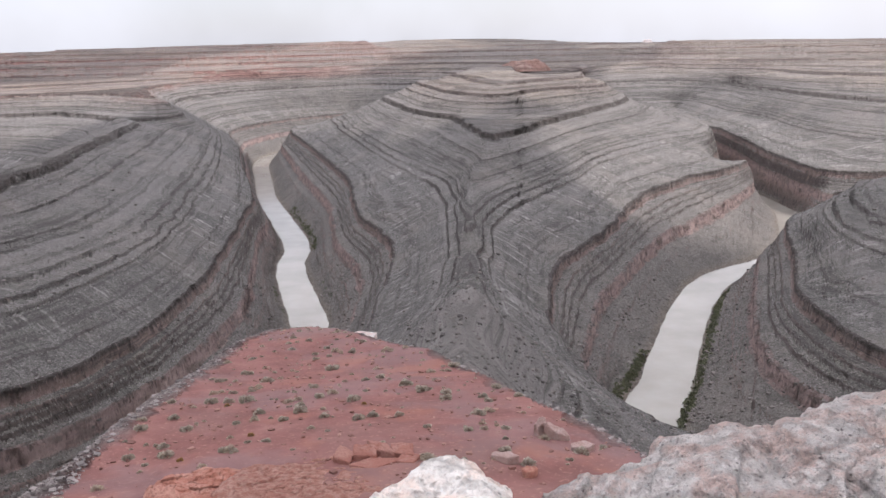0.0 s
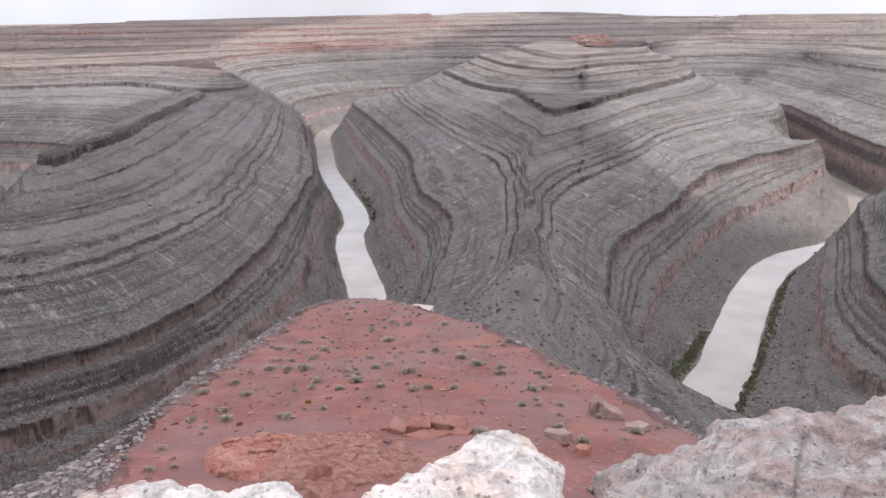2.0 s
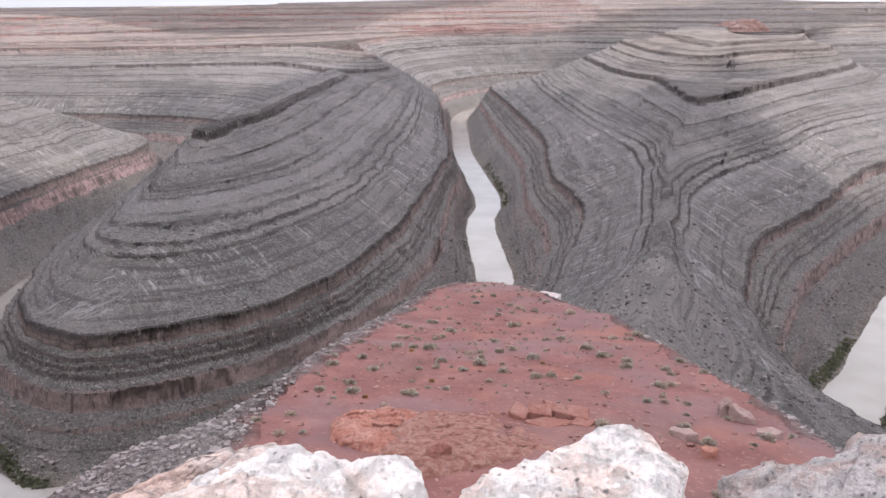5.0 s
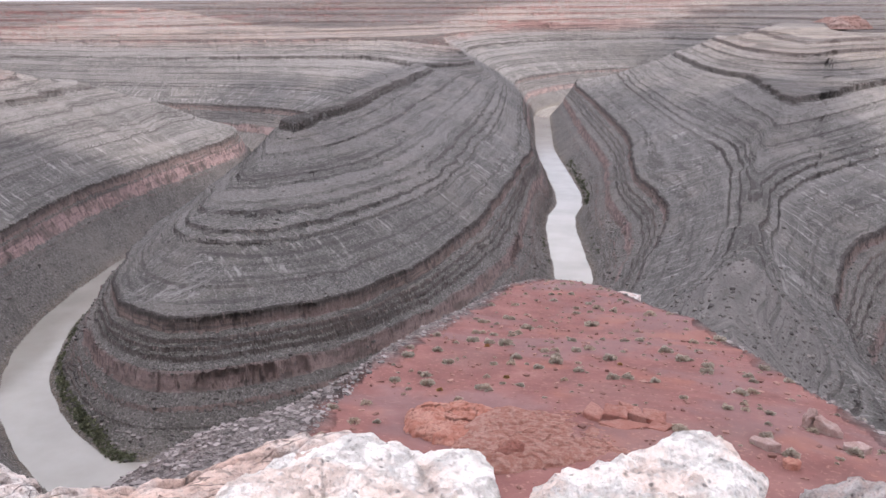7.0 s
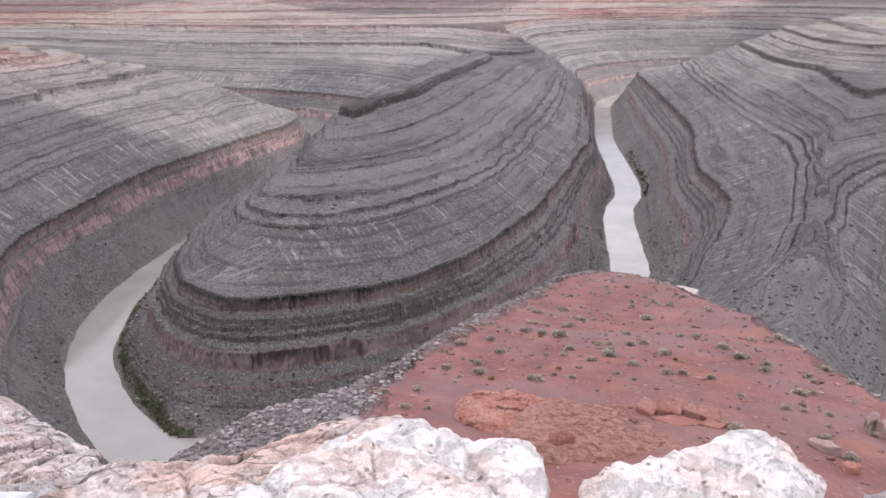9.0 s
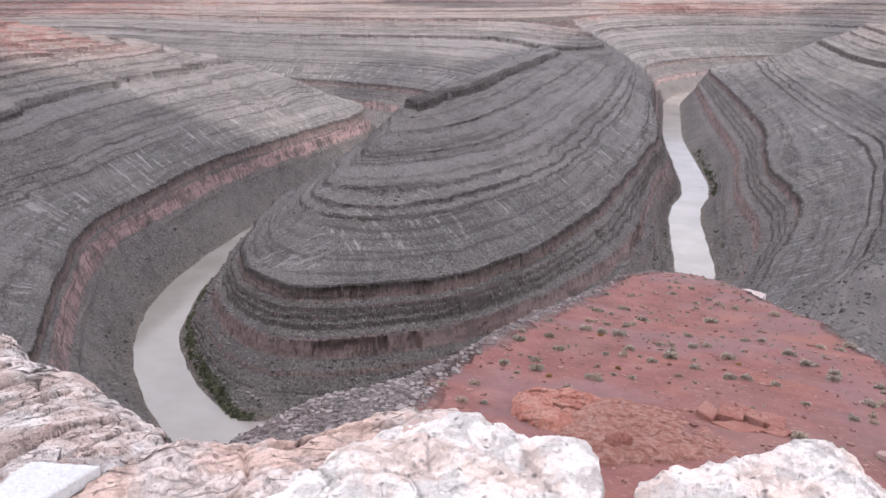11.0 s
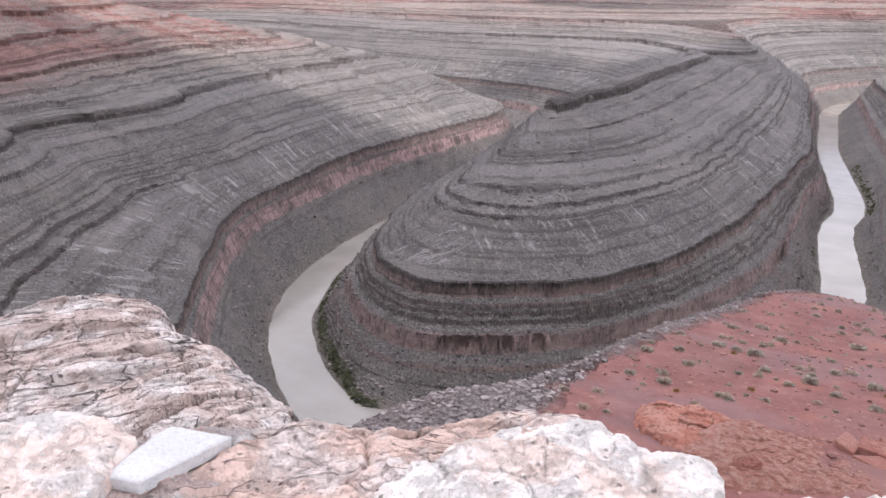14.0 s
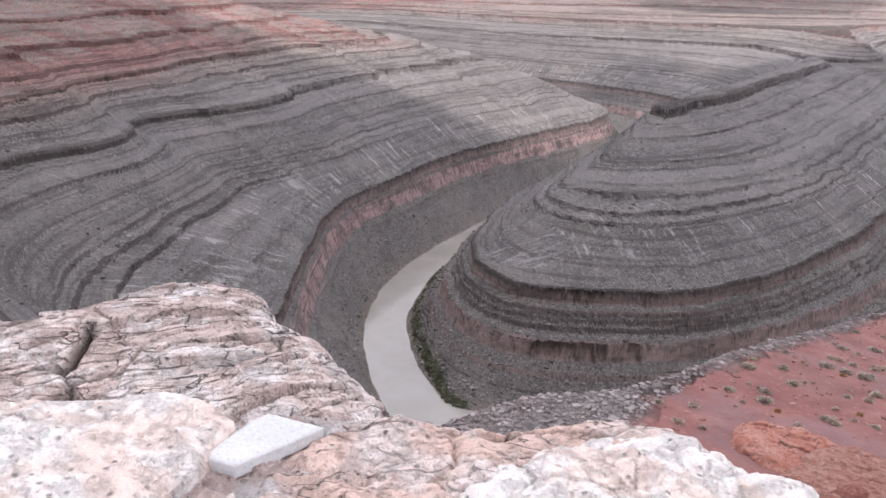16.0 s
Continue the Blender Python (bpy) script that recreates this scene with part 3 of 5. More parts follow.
def land(x, y, level=False):
    h = lie(x, y)
    r = np.hypot(x, y)
    near = np.clip((r - 110) / 60, 0, 1)
    amp = np.clip((h - 2) / 25, 0, 1) * np.clip((305 - h) / 20, 0.1, 1)
    run, far = river_run(np.ravel(x), np.ravel(y))
    run, far = run.reshape(x.shape), far.reshape(x.shape)
    # the outer wall of the western bend has one cliff below its rim and plain scree under it
    outer = np.clip((np.interp(y, (330, 380, 406, 465, 587, 745, 1000, 1260, 1370), (-300, -385, -452, -525, -605, -655, -700, -740, -810)) - x) / 25, 0, 1) * (y < 1400) * np.clip((90 - h) / 8, 0, 1)
    h = h + outer * (np.interp(h, (0, 60, 80, 90), (0, 46, 80, 90)) - h)
    high = np.clip((h - 84) / 25, 0, 1)
    slope = sample(SLOPE, X0, Y0, G, x, y)
    gentle = np.clip(0.45 / (slope + 0.05), 0.2, 1.0) * np.clip(slope / 0.15, 0.15, 1)
    calm = sample(CALM, -5000, -1300, 20.0, x, y)
    gully = calm * high * gentle * (1.5 * np.abs(vnoise(run / 38, far / 200, 51)) + 0.7 * np.abs(vnoise(run / 13, far / 120, 52)) - 0.7) * (1 + 1.5 * np.clip(-(x + 640) / 80, 0, 1) * (y < 1000))
    notch = calm * np.clip(1 - high, 0.1, 1) * (2.2 * vnoise(run / 19, far / 60, 55) + 1.6 * vnoise(run / 7, far / 40, 53) + 1.0 * vnoise(run / 3.1, far / 20, 54))
    notch = notch + calm * np.clip((h - 4) / 20, 0, 1) * np.clip((84 - h) / 14, 0, 1) * np.clip(slope / 1.2, 0.25, 1) * (5 * vnoise(run / 47, far / 300, 58) + 4.5 * (0.5 - np.abs(vnoise(run / 21, far / 150, 59))) + 2 * vnoise(run / 8, far / 60, 60))
    left = np.clip(-(x + 600) / 80, 0, 1) * np.clip((1150 - y) / 100, 0, 1)
    ribs = calm * high * left * (11 * (0.42 - np.abs(vnoise(run / 55, far / 500, 62))) + 4 * (0.42 - np.abs(vnoise(run / 21, far / 250, 63))))
    wob = amp * (1.0 * fbm(x / 90, y / 90, 2, 3) * gentle + 0.7 * fbm(x / 16, y / 16, 3, 9) * gentle + ribs + gully + notch * np.clip(gentle, 0.5, 1))
    thick, stepped = bedded(h + wob, np.clip(0.0005 * r * slope, 0.06, 1.2))
    keep = np.clip(np.clip(thick / 2.0, 0.7, 1.3) + 0.3 * fbm(x / 55, y / 55, 3, 61), 0.3, 1)
    keep = keep * (1 - 0.35 * left * np.clip(0.5 + fbm(x / 40, y / 40, 2, 64), 0, 1))
    gorge = np.clip(0.62 + 0.75 * vnoise(run / 26, h / 30, 56) + 0.35 * vnoise(run / 9, h / 12, 57), 0.05, 1)
    gorge = 0.85 + (np.clip(gorge + 0.4, 0.4, 1) - 0.85) * calm
    gorge = gorge * np.clip((h - 14) / 16, 0.25, 1)
    keep = keep * np.clip((r - 250) / 300, 0.3, 1)
    keep = np.where(h < 56, gorge * (1 - 0.6 * outer), np.where(h < 84, np.clip(gorge + 0.3, 0, 1), keep))
    z = h + wob + (stepped - h - wob) * keep * np.clip((r - 90) / 80, 0.0, 1)
    z = z + amp * 0.4 * fbm(x / 6, y / 6, 3, 21)
    z = z + 10 * np.exp(-((x - 10) ** 2 + (y - 452) ** 2) / 900)
    rubble = h + 0.9 * fbm(x / 5, y / 5, 3, 33)
    z = np.where(r < 140, np.where(r < 120, rubble, rubble + (z - rubble) * (r - 120) / 20), z)
    gap = edge_gap(BENCH, x, y)
    soft = np.clip(1 - gap / 2.0, 0, 1)
    flat = bench_level(x, y) + 0.5 * fbm(x / 14, y / 14, 2, 5) + 0.05 * fbm(x / 1.1, y / 1.1, 3, 6)
    z = z + (flat - z) * soft
    k = np.clip((r - 10) / 5, 0, 1)
    rim = rim_level(x, y) + 0.06 * fbm(x / 0.6, y / 0.6, 3, 44)
    z = np.where(r < 15, rim + (z - rim) * k, z)
    return (z, h + wob, outer) if level else z


def river_grid():
    segs, base = [], 0.0
    for pts in (RIVER_WEST, RIVER_EAST):
        c = smooth_curve(pts, 60)
        for a, b in zip(c[:-1], c[1:]):
            segs.append((*a, *(b - a), base))
            base += np.hypot(*(b - a))
    segs = np.array(segs)
    gx, gy = np.meshgrid(-5000 + 20.0 * np.arange(500), -1300 + 20.0 * np.arange(320))
    best, pick = np.full(gx.shape, 1e12), np.zeros(gx.shape, int)
    for k, (mx, my) in enumerate(segs[:, :2] + segs[:, 2:4] / 2):
        d = (gx - mx) ** 2 + (gy - my) ** 2
        m = d < best
        best[m], pick[m] = d[m], k
    return segs, pick


SEGS, PICK = river_grid()


def river_run(x, y):
    """Distance along the river of the nearest reach, and the distance from it."""
    near = PICK[np.clip(np.round((y + 1300) / 20).astype(int), 0, 319), np.clip(np.round((x + 5000) / 20).astype(int), 0, 499)]
    best, run = np.full(x.shape, 1e12), np.zeros(x.shape)
    for o in (-1, 0, 1):
        q = SEGS[np.clip(near + o, 0, len(SEGS) - 1)]
        ln2 = q[:, 2] ** 2 + q[:, 3] ** 2
        t = np.clip(((x - q[:, 0]) * q[:, 2] + (y - q[:, 1]) * q[:, 3]) / ln2, 0, 1)
        d = (x - q[:, 0] - t * q[:, 2]) ** 2 + (y - q[:, 1] - t * q[:, 3]) ** 2
        m = d < best
        best[m] = d[m]
        run[m] = (q[:, 4] + t * np.sqrt(ln2))[m]
    return run, np.sqrt(best)


def calm_grid():
    gx, gy = np.meshgrid(-5000 + 20.0 * np.arange(500), -1300 + 20.0 * np.arange(320))
    run, far = river_run(gx.ravel(), gy.ravel())
    run = run.reshape(gx.shape)
    a, b = np.gradient(run, 20.0)
    c = np.clip((3.4 - np.hypot(a, b)) / 1.4, 0, 1)
    for k in range(2):
        c = np.minimum.reduce([c, np.roll(c, 1, 0), np.roll(c, -1, 0), np.roll(c, 1, 1), np.roll(c, -1, 1)])
        c = 0.4 * c + 0.15 * (np.roll(c, 1, 0) + np.roll(c, -1, 0) + np.roll(c, 1, 1) + np.roll(c, -1, 1))
    return c


CALM = calm_grid()


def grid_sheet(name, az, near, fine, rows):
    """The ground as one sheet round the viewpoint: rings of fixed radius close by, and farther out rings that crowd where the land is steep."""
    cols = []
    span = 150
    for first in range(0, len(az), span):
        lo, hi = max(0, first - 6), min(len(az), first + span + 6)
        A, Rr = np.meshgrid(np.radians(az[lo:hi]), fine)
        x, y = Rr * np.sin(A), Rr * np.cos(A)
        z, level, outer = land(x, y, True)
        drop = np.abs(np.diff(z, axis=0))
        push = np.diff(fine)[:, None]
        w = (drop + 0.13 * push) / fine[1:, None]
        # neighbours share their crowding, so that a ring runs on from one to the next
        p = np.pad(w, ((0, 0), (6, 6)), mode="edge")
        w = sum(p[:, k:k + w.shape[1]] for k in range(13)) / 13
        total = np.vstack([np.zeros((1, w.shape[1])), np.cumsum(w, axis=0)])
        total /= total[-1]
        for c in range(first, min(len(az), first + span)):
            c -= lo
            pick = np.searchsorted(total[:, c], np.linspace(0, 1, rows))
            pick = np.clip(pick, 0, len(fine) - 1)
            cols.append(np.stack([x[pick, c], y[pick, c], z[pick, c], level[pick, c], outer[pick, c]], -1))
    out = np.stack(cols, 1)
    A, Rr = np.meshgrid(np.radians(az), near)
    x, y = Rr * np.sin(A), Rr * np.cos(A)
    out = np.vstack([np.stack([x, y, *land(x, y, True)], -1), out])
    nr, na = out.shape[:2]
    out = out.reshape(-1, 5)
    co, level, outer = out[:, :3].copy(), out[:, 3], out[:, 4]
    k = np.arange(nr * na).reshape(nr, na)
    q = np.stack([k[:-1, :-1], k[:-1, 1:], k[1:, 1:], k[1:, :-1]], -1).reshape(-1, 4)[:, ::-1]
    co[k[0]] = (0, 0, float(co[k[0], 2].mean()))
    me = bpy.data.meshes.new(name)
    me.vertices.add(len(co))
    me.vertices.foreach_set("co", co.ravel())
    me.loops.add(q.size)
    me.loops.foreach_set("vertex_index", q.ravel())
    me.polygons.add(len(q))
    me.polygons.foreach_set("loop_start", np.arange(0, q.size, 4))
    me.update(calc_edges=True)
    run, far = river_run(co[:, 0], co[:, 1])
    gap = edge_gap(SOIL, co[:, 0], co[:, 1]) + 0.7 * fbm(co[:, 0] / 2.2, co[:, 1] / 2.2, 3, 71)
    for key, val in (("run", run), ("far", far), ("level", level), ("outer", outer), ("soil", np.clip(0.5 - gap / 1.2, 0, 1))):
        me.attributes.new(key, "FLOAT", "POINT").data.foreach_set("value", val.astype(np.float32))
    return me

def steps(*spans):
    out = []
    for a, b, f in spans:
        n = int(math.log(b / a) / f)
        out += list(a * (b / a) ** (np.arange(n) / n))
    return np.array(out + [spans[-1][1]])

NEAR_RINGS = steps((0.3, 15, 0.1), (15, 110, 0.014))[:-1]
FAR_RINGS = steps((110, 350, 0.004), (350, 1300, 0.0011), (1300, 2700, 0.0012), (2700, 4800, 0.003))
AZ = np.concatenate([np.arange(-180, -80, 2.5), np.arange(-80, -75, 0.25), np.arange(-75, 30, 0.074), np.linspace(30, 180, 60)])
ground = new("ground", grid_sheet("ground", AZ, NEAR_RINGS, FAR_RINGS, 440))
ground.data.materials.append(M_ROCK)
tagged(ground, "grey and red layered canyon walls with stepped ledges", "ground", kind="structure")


def ribbon(pts, half, z):
    c = smooth_curve(pts, 12)
    t = np.gradient(c, axis=0)
    t /= np.hypot(t[:, 0], t[:, 1])[:, None]
    nrm = np.stack([-t[:, 1], t[:, 0]], 1)
    rows = [np.column_stack([c + nrm * k, np.full(len(c), z)]) for k in (-half, -half / 3, half / 3, half)]
    n = len(c)
    v = np.vstack(rows)
    f = [(j * n + i, j * n + i + 1, (j + 1) * n + i + 1, (j + 1) * n + i) for j in range(3) for i in range(n - 1)]
    return v, f


v1, f1 = ribbon(RIVER_WEST, 36, 0.5)
v2, f2 = ribbon(RIVER_EAST, 36, 0.5)
me = bpy.data.meshes.new("water")
me.from_pydata(np.vstack([v1, v2]).tolist(), [], f1 + [tuple(i + len(v1) for i in q) for q in f2])
water = new("water", me)
water.data.materials.append(M_WATER)
tagged(water, "muddy pale brown river winding between canyon walls", "river", kind="structure")


# ---------------------------------------------------------------- unseen cloud added to shade the land
def shade_clouds():
    """Unseen broken cumulus added over the whole sky; gaps tuned to where sun falls."""
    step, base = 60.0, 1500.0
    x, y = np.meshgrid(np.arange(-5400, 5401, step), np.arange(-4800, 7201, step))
    # turn, scale and offset searched so that shade lands on the wanted slopes
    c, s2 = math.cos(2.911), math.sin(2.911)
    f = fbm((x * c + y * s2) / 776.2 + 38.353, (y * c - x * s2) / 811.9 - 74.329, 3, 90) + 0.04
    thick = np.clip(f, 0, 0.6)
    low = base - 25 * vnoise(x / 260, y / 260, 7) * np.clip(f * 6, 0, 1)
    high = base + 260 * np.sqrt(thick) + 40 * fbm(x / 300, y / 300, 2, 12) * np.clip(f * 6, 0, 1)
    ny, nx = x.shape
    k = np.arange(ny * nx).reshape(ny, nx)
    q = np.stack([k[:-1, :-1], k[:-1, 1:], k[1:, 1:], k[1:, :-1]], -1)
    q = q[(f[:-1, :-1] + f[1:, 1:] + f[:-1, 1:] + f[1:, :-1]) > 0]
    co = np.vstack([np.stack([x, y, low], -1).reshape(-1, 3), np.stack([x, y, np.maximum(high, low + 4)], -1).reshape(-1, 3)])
    me = bpy.data.meshes.new("shade_clouds")
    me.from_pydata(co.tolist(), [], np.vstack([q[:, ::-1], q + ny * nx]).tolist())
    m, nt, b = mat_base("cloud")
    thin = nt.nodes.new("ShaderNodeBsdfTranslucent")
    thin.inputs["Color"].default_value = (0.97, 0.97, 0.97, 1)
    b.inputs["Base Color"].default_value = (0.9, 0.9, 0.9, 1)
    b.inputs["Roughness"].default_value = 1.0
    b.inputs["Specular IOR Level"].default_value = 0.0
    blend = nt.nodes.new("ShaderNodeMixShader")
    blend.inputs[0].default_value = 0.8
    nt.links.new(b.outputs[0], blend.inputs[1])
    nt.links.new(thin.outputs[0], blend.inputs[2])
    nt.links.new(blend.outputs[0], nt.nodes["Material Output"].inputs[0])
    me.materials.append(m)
    return tagged(new("shade_clouds", me), "unseen broken white cumulus added to shade the land", "clouds", kind="stuff")


shade_clouds()


# ---------------------------------------------------------------- stone and plant materials
def stone_material(name, base, patch, dark, patch_scale=2.2, pits=True, bump=0.03, joints=0.0, angle=0.87):
    m, nt, b = mat_base(name)
    n = Net(m)
    pos = n.t.nodes.new("ShaderNodeNewGeometry").outputs["Position"]
    info = n.t.nodes.new("ShaderNodeObjectInfo")
    shift = n.t.nodes.new("ShaderNodeVectorMath")
    n.link(pos, shift.inputs[0])
    n.link(n.xyz(n.math("MULTIPLY", info.outputs["Random"], 7.0), 0.0, 0.0), shift.inputs[1])
    pos = shift.outputs[0]
    big = n.noise(pos, patch_scale, 5, 0.62)
    col = n.mix(n.span(big, 0.44, 0.6), base, patch)
    mid = n.noise(pos, patch_scale * 6, 5, 0.65)
    col = n.mix(n.math("MULTIPLY", n.span(mid, 0.50, 0.70), 0.55), col, dark)
    fine = n.noise(pos, patch_scale * 22, 4, 0.7)
    col = n.mix(n.math("MULTIPLY", n.span(fine, 0.52, 0.68), 0.7), col, tuple(c * 0.75 for c in dark))
    speck = n.noise(pos, patch_scale * 13, 3, 0.7)
    col = n.mix(n.math("MULTIPLY", n.span(speck, 0.56, 0.68), 0.45), col, tuple(min(0.9, c * 1.25) for c in base))
    h = n.math("ADD", n.math("MULTIPLY", mid, 1.0), n.math("MULTIPLY", fine, 0.45))
    if pits:
        # weathered scars and small pits, both sunk in and darker in colour
        scar = n.noise(pos, patch_scale * 2.8, 6, 0.75)
        col = n.mix(n.math("MULTIPLY", n.span(scar, 0.52, 0.7), 0.3), col, tuple(c * 0.9 for c in dark))
        h = n.math("ADD", h, n.math("MULTIPLY", n.span(scar, 0.48, 0.62), -0.6))
        hole = n.math("SUBTRACT", 1.0, n.span(n.cells(pos, patch_scale * 6), 0.07, 0.24))
        some = n.span(n.noise(pos, patch_scale * 2.5, 2), 0.42, 0.56)
        hole = n.math("MULTIPLY", hole, some)
        col = n.mix(n.math("MULTIPLY", hole, 0.75), col, tuple(c * 0.35 for c in dark))
        h = n.math("SUBTRACT", h, n.math("MULTIPLY", hole, 0.8))
    if joints:
        # open joints, long in one direction, some of them healed
        mp = n.t.nodes.new("ShaderNodeMapping")
        mp.vector_type = "TEXTURE"
        mp.inputs["Rotation"].default_value = (0.15, 0.1, angle)
        mp.inputs["Scale"].default_value = (2.3, 0.62, 0.8)
        warp = n.t.nodes.new("ShaderNodeVectorMath")
        warp.operation = "ADD"
        wv = n.node("ShaderNodeTexNoise", Scale=1.7, Detail=3.0)
        n.link(pos, wv.inputs["Vector"])
        sc = n.t.nodes.new("ShaderNodeVectorMath")
        sc.operation = "SCALE"
        sc.inputs["Scale"].default_value = 0.14
        n.link(wv.outputs["Color"], sc.inputs[0])
        n.link(pos, warp.inputs[0])
        n.link(sc.outputs[0], warp.inputs[1])
        n.link(warp.outputs[0], mp.inputs[0])
        for scale, width in ((joints, 0.010), (joints * 2.2, 0.014), (joints * 5.0, 0.02)):
            line = n.math("SUBTRACT", 1.0, n.span(n.cells(mp.outputs[0], scale, "DISTANCE_TO_EDGE"), 0.006, width))
            line = n.math("MULTIPLY", line, n.span(n.noise(pos, scale * 0.8, 2), 0.44, 0.58))
            col = n.mix(n.math("MULTIPLY", line, 0.7), col, tuple(c * 0.3 for c in dark))
            h = n.math("SUBTRACT", h, n.math("MULTIPLY", line, 1.6))
    col = n.mix(n.math("MULTIPLY", n.attr("crack"), 0.85), col, tuple(c * 0.25 for c in dark))
    n.link(col, n.b.inputs["Base Color"])
    n.b.inputs["Roughness"].default_value = 0.9
    n.b.inputs["Specular IOR Level"].default_value = 0.25
    n.link(n.bump(h, bump, 0.9), n.b.inputs["Normal"])
    return m


M_WHITE = stone_material("white_limestone", (0.93, 0.88, 0.83), (0.92, 0.75, 0.66), (0.84, 0.73, 0.67), 2.4, bump=0.035)
M_PINK = stone_material("pink_limestone", (0.80, 0.59, 0.50), (0.84, 0.74, 0.69), (0.60, 0.44, 0.39), bump=0.04, joints=0.9)
M_GREYROCK = stone_material("grey_limestone", (0.88, 0.81, 0.775), (0.82, 0.63, 0.57), (0.50, 0.40, 0.375), 3.6, bump=0.09)
M_BROWN = stone_material("brown_layered_limestone", (0.68, 0.55, 0.495), (0.88, 0.82, 0.78), (0.40, 0.29, 0.255), 1.5, bump=0.05, joints=0.8, angle=1.2)
M_SLAB = stone_material("smooth_grey_slab", (0.63, 0.635, 0.63), (0.68, 0.68, 0.675), (0.57, 0.57, 0.565), 3.0, False, 0.006)
M_SAND = stone_material("orange_red_sandstone", (0.44, 0.19, 0.14), (0.52, 0.28, 0.22), (0.32, 0.125, 0.095), 1.1, False, 0.08)
M_BLOCK = stone_material("red_block_sandstone", (0.34, 0.15, 0.118), (0.40, 0.21, 0.172), (0.22, 0.095, 0.075), 1.6, False, 0.05)
M_SHELF = stone_material("gravelly_sandstone", (0.42, 0.20, 0.155), (0.52, 0.31, 0.255), (0.31, 0.14, 0.11), 3.5, False, 0.1)
M_MAUVE = stone_material("mauve_sandstone", (0.42, 0.29, 0.26), (0.48, 0.36, 0.33), (0.25, 0.16, 0.14), 2.0, False, 0.05)
M_BUTTE = stone_material("red_butte_rock", (0.33, 0.20, 0.165), (0.40, 0.28, 0.24), (0.2, 0.12, 0.10), 0.02, False, 3.0)


def leaf_material(name, a, b2):
    m, nt, b = mat_base(name)
    n = Net(m)
    geo = n.t.nodes.new("ShaderNodeNewGeometry")
    col = n.mix(geo.outputs["Random Per Island"], a, b2)
    n.link(col, n.b.inputs["Base Color"])
    n.b.inputs["Roughness"].default_value = 0.8
    return m


M_SAGE = leaf_material("sage_leaf", (0.29, 0.245, 0.19), (0.58, 0.51, 0.43))
M_DRY = leaf_material("dry_grass", (0.34, 0.28, 0.21), (0.6, 0.52, 0.42))
M_GOLD = leaf_material("golden_bush_leaf", (0.30, 0.17, 0.06), (0.42, 0.27, 0.11))
M_TWIG = plain("twig_bark", (0.16, 0.12, 0.10))
M_BANK = leaf_material("tamarisk_leaf", (0.06, 0.07, 0.035), (0.16, 0.16, 0.09))


def scree_material(name, a, b2):
    m = leaf_material(name, a, b2)
    n = Net(m)
    pos = n.t.nodes.new("ShaderNodeNewGeometry").outputs["Position"]
    n.link(n.bump(n.noise(pos, 6.0, 4, 0.7), 0.08, 0.8), n.b.inputs["Normal"])
    n.b.inputs["Roughness"].default_value = 0.95
    return m


M_SCREE = scree_material("grey_scree", (0.15, 0.128, 0.122), (0.40, 0.345, 0.33))
M_RUBBLE = scree_material("weathered_rubble", (0.085, 0.075, 0.07), (0.27, 0.24, 0.222))
M_REDSTONE = scree_material("red_pebble", (0.18, 0.08, 0.065), (0.42, 0.24, 0.2))

# ---------------------------------------------------------------- rock shapes
def noise3(p, seed=0):
    i = np.floor(p).astype(np.int64)
    f = p - i
    f = f * f * (3 - 2 * f)
    out = 0
    for dx in (0, 1):
        for dy in (0, 1):
            for dz in (0, 1):
                n = ((i[:, 0] + dx) * 374761393 + (i[:, 1] + dy) * 668265263 + (i[:, 2] + dz) * 362437 + seed * 974634777) & 0x7FFFFFFF
                n = ((n ^ (n >> 13)) * 1274126177) & 0x7FFFFFFF
                v = ((n ^ (n >> 16)) & 0xFFFF) / 32767.5 - 1
                w = (f[:, 0] if dx else 1 - f[:, 0]) * (f[:, 1] if dy else 1 - f[:, 1]) * (f[:, 2] if dz else 1 - f[:, 2])
                out = out + v * w
    return out


def fbm3(p, octs, seed=0):
    s, k = 0, 1.0
    for o in range(octs):
        s = s + k * noise3(p, seed + o)
        p, k = p * 2.07 + 5.3, k * 0.5
    return s


def cracks(xy, size, seed, stretch=(1, 1), turn=0.0):
    """Distance to the joints between irregular blocks, and a random value for each block."""
    rs = np.random.RandomState(seed)
    c, s2 = math.cos(turn), math.sin(turn)
    q = np.stack([(xy[:, 0] * c + xy[:, 1] * s2) * stretch[0], (-xy[:, 0] * s2 + xy[:, 1] * c) * stretch[1]], 1)
    lo, hi = q.min(0) - size, q.max(0) + size
    nx, ny = (np.ceil((hi - lo) / size)).astype(int)
    gx, gy = np.meshgrid(np.arange(nx), np.arange(ny))
    pts = lo + (np.stack([gx.ravel(), gy.ravel()], 1) + rs.rand(nx * ny, 2) * 0.9) * size
    val = rs.rand(len(pts))
    lean = rs.uniform(-1, 1, (len(pts), 2))
    at = np.floor((q - lo) / size).astype(int)
    d1, d2, who = np.full(len(q), 1e9), np.full(len(q), 1e9), np.zeros(len(q), int)
    for ox in (-1, 0, 1):
        for oy in (-1, 0, 1):
            k = np.clip(at[:, 1] + oy, 0, ny - 1) * nx + np.clip(at[:, 0] + ox, 0, nx - 1)
            d = np.hypot(*(q - pts[k]).T)
            m = d < d1
            d2 = np.where(m, np.where(who == k, d2, d1), np.where(k == who, d2, np.minimum(d2, d)))
            d1 = np.where(m, d, d1)
            who = np.where(m, k, who)
    return d2 - d1, val[who], ((q - pts[who]) * lean[who]).sum(1)


